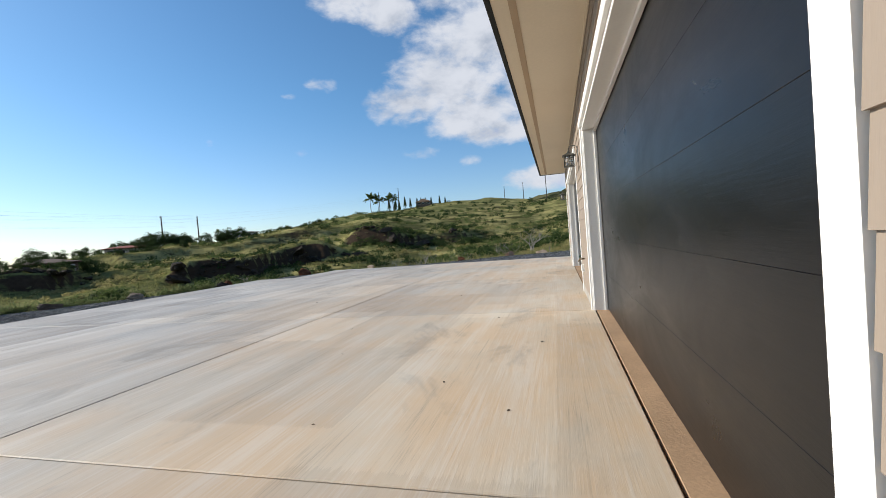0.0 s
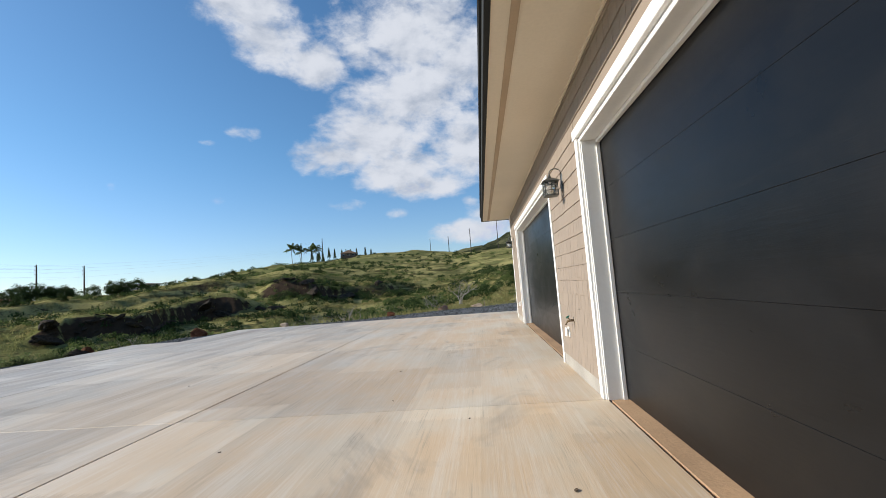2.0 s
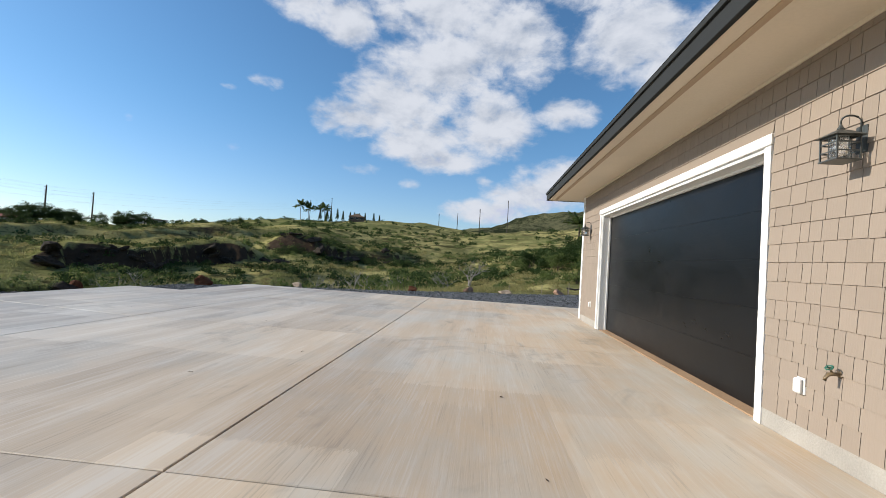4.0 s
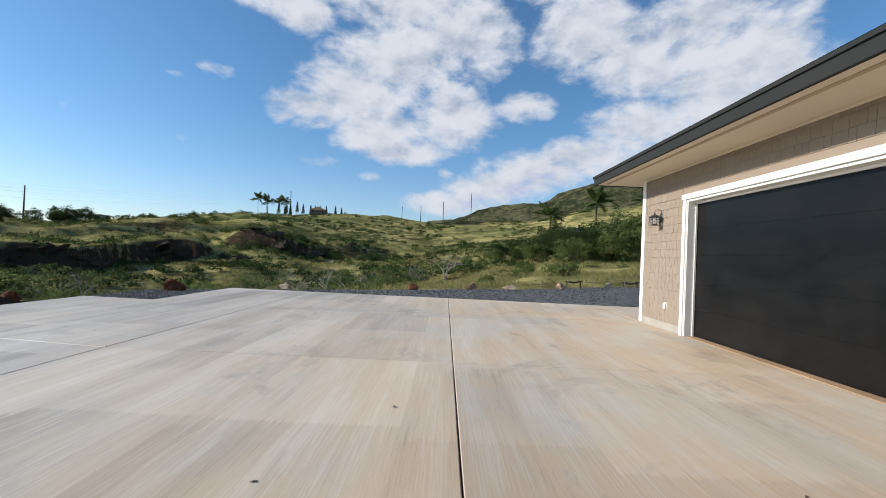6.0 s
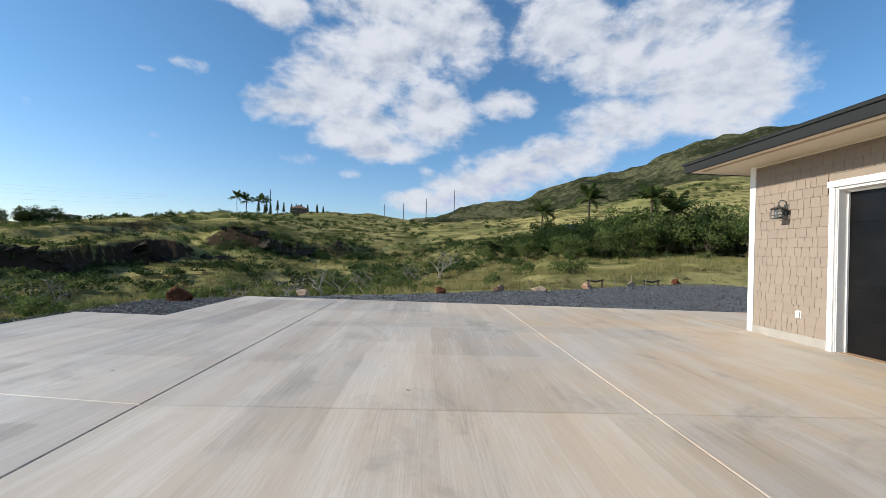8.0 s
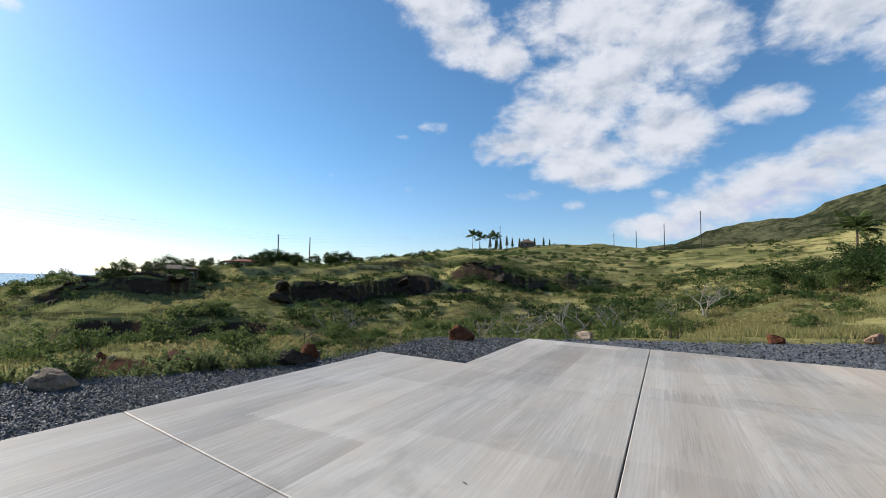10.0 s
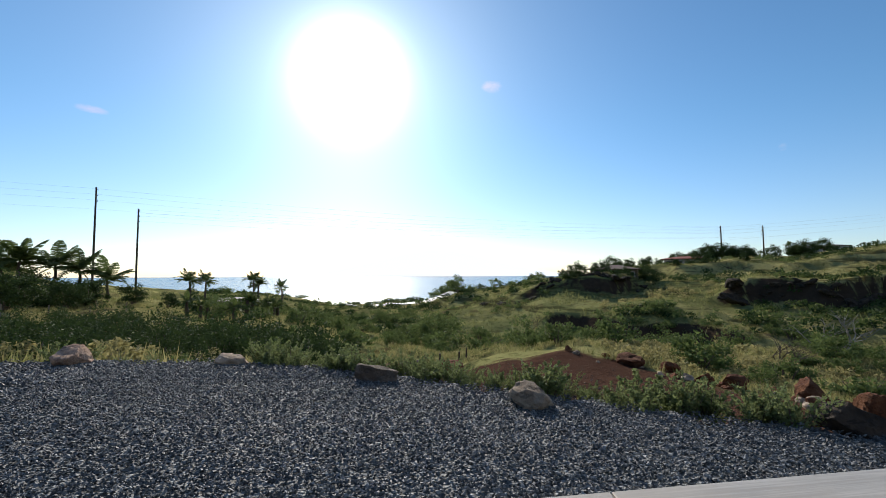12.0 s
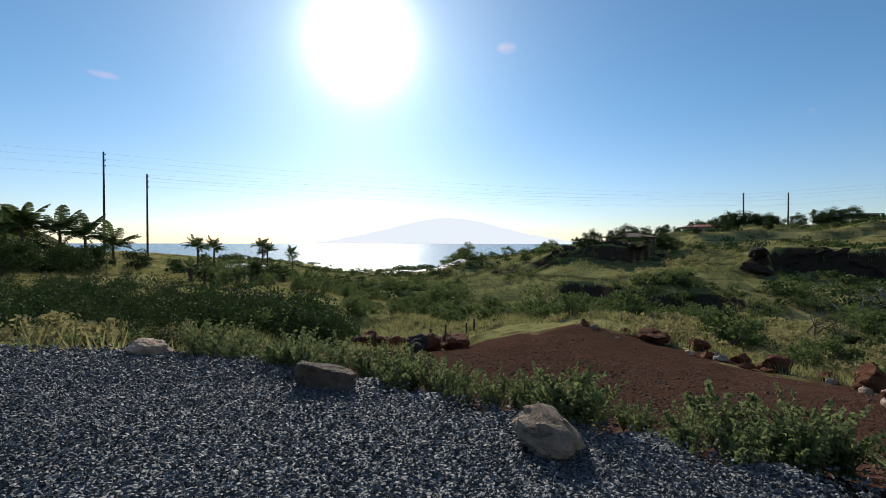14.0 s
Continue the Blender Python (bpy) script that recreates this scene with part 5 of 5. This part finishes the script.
def make_outlet():
    thing = tagged(new("outlet_cover"), "white plastic weatherproof outlet cover on the shingles", "outlet", "outlet covers low on the wall")
    box_part("base_plate", (-0.010, 0.012, -0.042, 0.042, -0.062, 0.062), PLASTIC, thing, "", 0.005)
    box_part("bubble_cover", (-0.045, -0.010, -0.036, 0.036, -0.056, 0.056), PLASTIC, thing, "", 0.012)
    return thing


outlet = make_outlet()
outlet.matrix_basis = pose(0.006, 9.55, 0.455)
copy_thing(outlet, pose(0.008, 15.93, 0.465))


def make_tap():
    thing = tagged(new("garden_tap"), "brass hose tap with a green handle on the wall", "tap")
    bm = bmesh.new()
    tube(bm, ((0.02, 0, 0), (-0.05, 0, 0), (-0.09, 0, -0.005), (-0.115, 0, -0.04), (-0.118, 0, -0.06)), (0.016, 0.017, 0.018, 0.015, 0.017), 8)
    part("spout", bm, BRASS, thing, "brass spout", True)
    bm = bmesh.new()
    tube(bm, ((0.005, 0, 0), (-0.004, 0, 0)), (0.034, 0.03), 10)
    part("flange", bm, BRASS, thing)
    bm = bmesh.new()
    tube(bm, ((-0.06, 0, 0.01), (-0.085, 0, 0.05)), (0.009, 0.007), 6)
    part("valve_stem", bm, BRASS, thing)
    bm = bmesh.new()
    pts = [(-0.085 + 0.026 * math.cos(a) * 0.8, 0.034 * math.sin(a), 0.052 + 0.016 * math.cos(a)) for a in [2 * math.pi * k / 12 for k in range(13)]]
    tube(bm, pts, [0.007] * 13, 5)
    box(bm, -0.108, -0.062, -0.005, 0.005, 0.047, 0.057)
    part("handle", bm, GREEN_KNOB, thing, "green wheel handle")
    return thing


make_tap().matrix_basis = pose(0.008, 9.21, 0.625) @ Matrix.Scale(0.8, 4)

# poles, wires and far houses
POLE_WOOD = painted("dark_pole_timber", (0.060, 0.048, 0.038), 0.9, 0.2, 8, (1, 1, 0.2), 0.4)
POST_WOOD = painted("weathered_post_timber", (0.24, 0.20, 0.155), 0.9, 0.2, 12, (1, 1, 0.2), 0.4)
WIRE = painted("wire_metal", (0.10, 0.11, 0.12), 0.5, 0.1)
POLES = ((-108.8, -46.6, 19.8, 0.24), (-115.2, -41.6, 16.3, 0.24), (-131.4, 120.3, 16.4, 0.24), (-131.5, 135.8, 16.8, 0.24), (-165.5, 447.4, 60.6, 0.5), (-190, 450, 58, 0.4), (-34.8, 509.5, 58.5, 0.45), (-8.2, 468.1, 59.8, 0.45), (-60, 540, 60, 0.4), (20, 440, 66, 0.4))


def build_poles():
    for x, y, top, r in POLES:
        z = ground_z(x, y)
        thing = tagged(new("utility_pole"), "tall dark wooden utility pole against the sky", "utility pole", "utility poles on the slopes")
        bm = bmesh.new()
        tube(bm, ((x, y, z - 0.5), (x, y, (z + top) / 2), (x, y, top)), (r, r * 0.85, r * 0.65), 8)
        part("pole", bm, POLE_WOOD, thing)
        for k in range(3):
            h = top - 0.5 - 1.2 * k
            bm = bmesh.new()
            box(bm, x - r * 1.1 - 0.35, x + r * 0.5, y - 0.06, y + 0.06, h - 0.06, h + 0.06)
            arm = part("crossarm", bm, POLE_WOOD, thing)
            bm = bmesh.new()
            tube(bm, ((x - r * 1.1 - 0.3, y, h + 0.06), (x - r * 1.1 - 0.3, y, h + 0.26)), (0.07, 0.05), 6)
            part("insulator", bm, BRONZE, arm)

    def wire(a, b, sag, thick):
        bm = bmesh.new()
        n = 12
        tube(bm, [Vector(a).lerp(Vector(b), k / n) - Vector((0, 0, sag * 4 * (k / n) * (1 - k / n))) for k in range(n + 1)], [thick] * (n + 1), 4)
        tagged(part("power_line", bm, WIRE), "thin power line strung between utility poles", "cable", "power lines")
    for dz in (0.3, 1.5, 2.7, 4.6):
        wire((-108.8, -46.6, 19.8 - dz), (-72, -130, 24 - dz), 1.5, 0.010)
        wire((-108.8, -46.6, 19.8 - dz), (-131.4, 120.3, 16.4 - dz * 0.8), 2.0, 0.010)
        wire((-115.2, -41.6, 16.3 - dz * 0.6), (-131.5, 135.8, 16.8 - dz * 0.8), 2.0, 0.010)
        wire((-131.4, 120.3, 16.4 - dz), (-165.5, 447.4, 60.6 - dz), 5, 0.014)


build_poles()


def make_house(name, label, x, y, turn, w, d, h, roof_h, wall_col, roof_col, windows=4, z=None, over=0.6):
    """A small hip-roofed house seen far off."""
    thing = tagged(new(name), label, "house", "houses on the slopes around")
    wall_m, roof_m = painted(name + "_plaster", wall_col, 0.9, 0.12, 2), painted(name + "_roofing", roof_col, 0.9, 0.15, 8, bumpy=0.4)
    glass_m = painted(name + "_window", (0.03, 0.035, 0.04), 0.15, 0.1)
    box_part("wall", (-w / 2, w / 2, -d / 2, d / 2, -3.0, h), wall_m, thing)
    bm = bmesh.new()
    a, b = w / 2 + over, d / 2 + over
    k = max(0.0, (a - b)) if a > b else 0.0
    vs = [bm.verts.new(p) for p in ((-a, -b, h), (a, -b, h), (a, b, h), (-a, b, h), (-a, -b, h + 0.18), (a, -b, h + 0.18), (a, b, h + 0.18), (-a, b, h + 0.18), (-k, 0, h + roof_h), (k + 0.01, 0, h + roof_h))]
    for f in ((3, 2, 1, 0), (0, 1, 5, 4), (1, 2, 6, 5), (2, 3, 7, 6), (3, 0, 4, 7), (4, 5, 9, 8), (5, 6, 9), (6, 7, 8, 9), (7, 4, 8)):
        bm.faces.new([vs[i] for i in f])
    part("roof", bm, roof_m, thing)
    for side in (-1, 1):
        for i in range(windows):
            cx = -w / 2 + w * (i + 0.5) / windows
            ww = w / windows * 0.28
            ob = box_part("window", (cx - ww, cx + ww, side * d / 2 - 0.05, side * d / 2 + 0.05, h - 1.7, h - 0.5), glass_m, thing)
            box_part("frame", (cx - ww - 0.06, cx + ww + 0.06, side * d / 2 - 0.03, side * d / 2 + 0.03, h - 1.78, h - 0.42), WHITE, ob)
    thing.matrix_basis = pose(x, y, ground_z(x, y) if z is None else z, 0, 0, turn)


make_house("hip_roof_house", "brown-roofed plastered house among dark garden trees", -74.5, -48.5, 38, 15, 9, 3.0, 2.2, (0.36, 0.26, 0.17), (0.15, 0.062, 0.036), 4, 0.3)
make_house("corner_house", "ochre plastered house with a brown roof", -46.5, -41, 20, 8, 7, 4.6, 1.0, (0.24, 0.11, 0.055), (0.10, 0.06, 0.04), 3, -1.5)
make_house("ridge_house", "brown two-storey house on the ridge nose", -95, 62, 55, 9, 7, 1.9, 1.0, (0.18, 0.12, 0.09), (0.10, 0.055, 0.04), 4, 0.2)
make_house("red_roof_house", "low house with a red roof behind hedges", -126, 103.5, 45, 11, 7, 1.7, 0.9, (0.40, 0.33, 0.30), (0.28, 0.07, 0.045), 4, 3.8)
make_house("flat_house", "low white house on the skyline", -170, 205, 45, 16, 8, 2.2, 0.8, (0.45, 0.42, 0.38), (0.12, 0.11, 0.10), 5, 10.6)
make_house("pavilion", "brown pyramid-roofed pavilion on the ridge", -100.4, 327, 15, 11, 11, 1.5, 3.2, (0.12, 0.09, 0.07), (0.17, 0.105, 0.06), 3, 29.0)
make_house("dark_roof_house", "grey-roofed house behind garden trees", 20.5, 88, -10, 9, 7, 3.0, 1.9, (0.12, 0.10, 0.08), (0.055, 0.06, 0.07), 3, 2.6)
make_house("garden_house", "pale flat-roofed garden house among palms", -77, -8.5, 20, 7, 4, 1.2, 0.35, (0.34, 0.26, 0.22), (0.42, 0.36, 0.32), 3, -3.6)


def build_road():
    bm = bmesh.new()
    prev = None
    for k in range(25):
        t = k / 24
        x, y = -128 - 26 * t, 33 - 30 * t
        z = max(ground_z(x, y), ground_z(x + 2, y), ground_z(x - 2, y)) + 0.4
        cur = [bm.verts.new((x + o, y + o * 0.4, zz)) for o, zz in ((-2.6, z), (2.6, z), (2.6, z - 2.0), (-2.6, z - 2.0))]
        if prev:
            for i in range(4):
                bm.faces.new((prev[i], prev[(i + 1) % 4], cur[(i + 1) % 4], cur[i]))
        prev = cur
    tagged(part("road", bm, painted("pale_road", (0.36, 0.345, 0.32), 0.6, 0.1, 3)), "pale paved road glinting in the valley", "road", kind="structure")


build_road()


def build_fences():
    def post(x, y, h, r, mat, label, lean=0.0, group="fence posts"):
        bm = bmesh.new()
        z = ground_z(x, y)
        tube(bm, ((x, y, z - 0.25), (x + lean * 0.5, y, z + h * 0.5), (x + lean, y, z + h)), (r, r * 0.95, r * 0.85), 7)
        tagged(part("fence_post", bm, mat), label, "post", group)
    for x, y, h in ((2.6, 31.4, 0.85), (4.1, 31.8, 0.95), (5.3, 32.4, 0.95), (6.2, 32.6, 0.8), (1.0, 30.9, 0.6), (-0.9, 30.0, 0.5)):
        post(x, y, h * 0.8, 0.022, POST_WOOD, "thin grey wooden fence post beyond the gravel")
    for x0, y0, x1, y1, h in ((2.6, 31.6, 3.4, 31.8, 0.36), (6.2, 32.7, 7.1, 33.0, 0.42)):
        bm = bmesh.new()
        z = ground_z(x0, y0) + h
        tube(bm, ((x0 - 0.1, y0, z), ((x0 + x1) / 2, y0 + 0.05, z - 0.07), (x1 + 0.1, y1, z + 0.04)), (0.045, 0.055, 0.04), 7)
        ob = tagged(part("log_rail", bm, POLE_WOOD), "dark rough log laid across two posts", "log", "log rails")
        for x, y in ((x0, y0), (x1, y1)):
            bm = bmesh.new()
            zz = ground_z(x, y)
            tube(bm, ((x, y, zz - 0.2), (x, y, z)), (0.045, 0.04), 6)
            part("upright", bm, POLE_WOOD, ob)
    for x, y, h in ((-29.7, 11.9, 0.8), (-33.5, 14.6, 0.9), (-34.5, 15.5, 1.0), (-36.5, 17.0, 0.9), (-37.2, 17.6, 0.85)):
        post(x, y, h, 0.06, POLE_WOOD, "dark wooden fence post by the rock outcrop", 0.05)
    for i in range(7):
        post(-37.5 - 2.2 * i, -18.5 + 1.5 * i, 0.9, 0.05, POST_WOOD, "grey wooden fence post in the garden")
    bm = bmesh.new()
    z = ground_z(-16.0, 18.0)
    tube(bm, ((-14.3, 17.9, ground_z(-14.3, 17.9) - 0.2), (-14.3, 17.9, ground_z(-14.3, 17.9) + 0.3)), (0.09, 0.08), 8)
    tagged(part("tree_stump", bm, BARK), "short dark tree stump beyond the gravel", "stump")


build_fences()


def build_debris():
    m = painted("dead_leaf_brown", (0.13, 0.085, 0.05), 0.8, 0.3, 30)
    for i, (x, y) in enumerate(((-1.95, 4.6), (-0.75, 4.9), (-1.3, 5.4), (-2.6, 6.2), (-6.1, 13.2), (-2.2, 10.1), (-4.6, 11.2), (-6.4, 14.0), (-3.1, 7.4), (-1.2, 7.9), (-2.0, 8.6), (-9.0, 13.6), (-5.2, 10.0), (-0.6, 6.6))):
        bm = bmesh.new()
        vs = [bm.verts.new(p) for p in ((-0.03, 0, 0.003), (-0.008, 0.014, 0.010), (0.016, 0.010, 0.012), (0.034, 0, 0.006), (0.014, -0.012, 0.004), (-0.010, -0.013, 0.003))]
        top = bm.faces.new(vs)
        bmesh.ops.extrude_face_region(bm, geom=[top])
        for v in list(bm.verts)[6:]:
            v.co.z += 0.003
        ob = tagged(part("dead_leaf", bm, m), "small dry brown leaf lying on the concrete", "leaf", "leaves on the drive")
        ob.matrix_basis = pose(x, y, 0.0, 0, 0, 47 * i) @ Matrix.Scale(0.42 + 0.05 * (i % 7), 4)


build_debris()

# shingle cladding, course by course
EXPOSE, START = 0.155, 0.15


def shingle_data(w, h):
    """A tapered shingle, thick at its butt."""
    v = [(0.0, 0, 0), (0.0, w, 0), (0.032, w, 0), (0.032, 0, 0), (0.010, 0, h), (0.010, w, h), (0.032, w, h), (0.032, 0, h)]
    return v, ((0, 1, 2, 3), (4, 7, 6, 5), (0, 4, 5, 1), (1, 5, 6, 2), (2, 6, 7, 3), (3, 7, 4, 0))


def build_shingles():
    wall = bpy.data.objects["wall_west"]
    widths = (0.095, 0.12, 0.145, 0.17, 0.20)
    meshes = {}
    rest_v, rest_f = [], []
    rd = random.Random(5)

    def course(y0, y1, z, top, single):
        y = y0 + 0.003
        while y < y1 - 0.02:
            w = rd.choice(widths)
            if y + w > y1 - 0.06:
                w = y1 - 0.003 - y
            h = min(EXPOSE + 0.012, top - z)
            drop = rd.choice((0, 0, 0, 0.004)) if z > START + 0.01 else 0.0
            if single:
                key = (round(w, 3), round(h, 3))
                if key not in meshes:
                    me = bpy.data.meshes.new("shingle")
                    me.from_pydata(*[shingle_data(w - 0.005, h)[0], (), shingle_data(w - 0.005, h)[1]])
                    me.materials.append(SHINGLE)
                    meshes[key] = me
                ob = new("shingle", meshes[key])
                ob.location = (0.004, y, z - drop)
                ob.parent = wall
            else:
                v, f = shingle_data(w - 0.005, h)
                k = len(rest_v)
                rest_v.extend((p[0] + 0.004, p[1] + y, p[2] + z - drop) for p in v)
                rest_f.extend(tuple(i + k for i in q) for q in f)
            y += w
    n = int((SOFFIT_Z - 0.036 - START) / EXPOSE) + 1
    top = SOFFIT_Z - 0.036
    for i in range(n):
        z = START + i * EXPOSE
        if z + 0.02 > top:
            break
        over = z > CAP_Z - 0.002
        if over:
            course(HOUSE_Y0, HOUSE_Y1 - 0.105, z, top, False)
            continue
        course(0.6, DOORS[0][0] - 0.002, z, top, False)
        course(DOORS[0][1] + 0.002 + (0.02 if z > CAP_Z - 0.1 - EXPOSE else 0), DOORS[1][0] - 0.002 - (0.02 if z > CAP_Z - 0.1 - EXPOSE else 0), z, top, True)
        course(DOORS[1][1] + 0.002 + (0.02 if z > CAP_Z - 0.1 - EXPOSE else 0), HOUSE_Y1 - 0.105, z, top, i < 11)
        if z + EXPOSE > CAP_Z:
            for a, b in DOORS:
                k = len(rest_v)
                v, f = shingle_data(b - a + 0.03, z + EXPOSE - CAP_Z)
                rest_v.extend((p[0] + 0.006, p[1] + a - 0.015, p[2] + CAP_Z + 0.001) for p in v)
                rest_f.extend(tuple(j + k for j in q) for q in f)
    ob = new("shingle_rows", raw_mesh("shingle_rows", rest_v, rest_f, SHINGLE))
    ob.parent = wall
    tagged(ob, "tan shingles above and beside the doors", kind="stuff")


build_shingles()
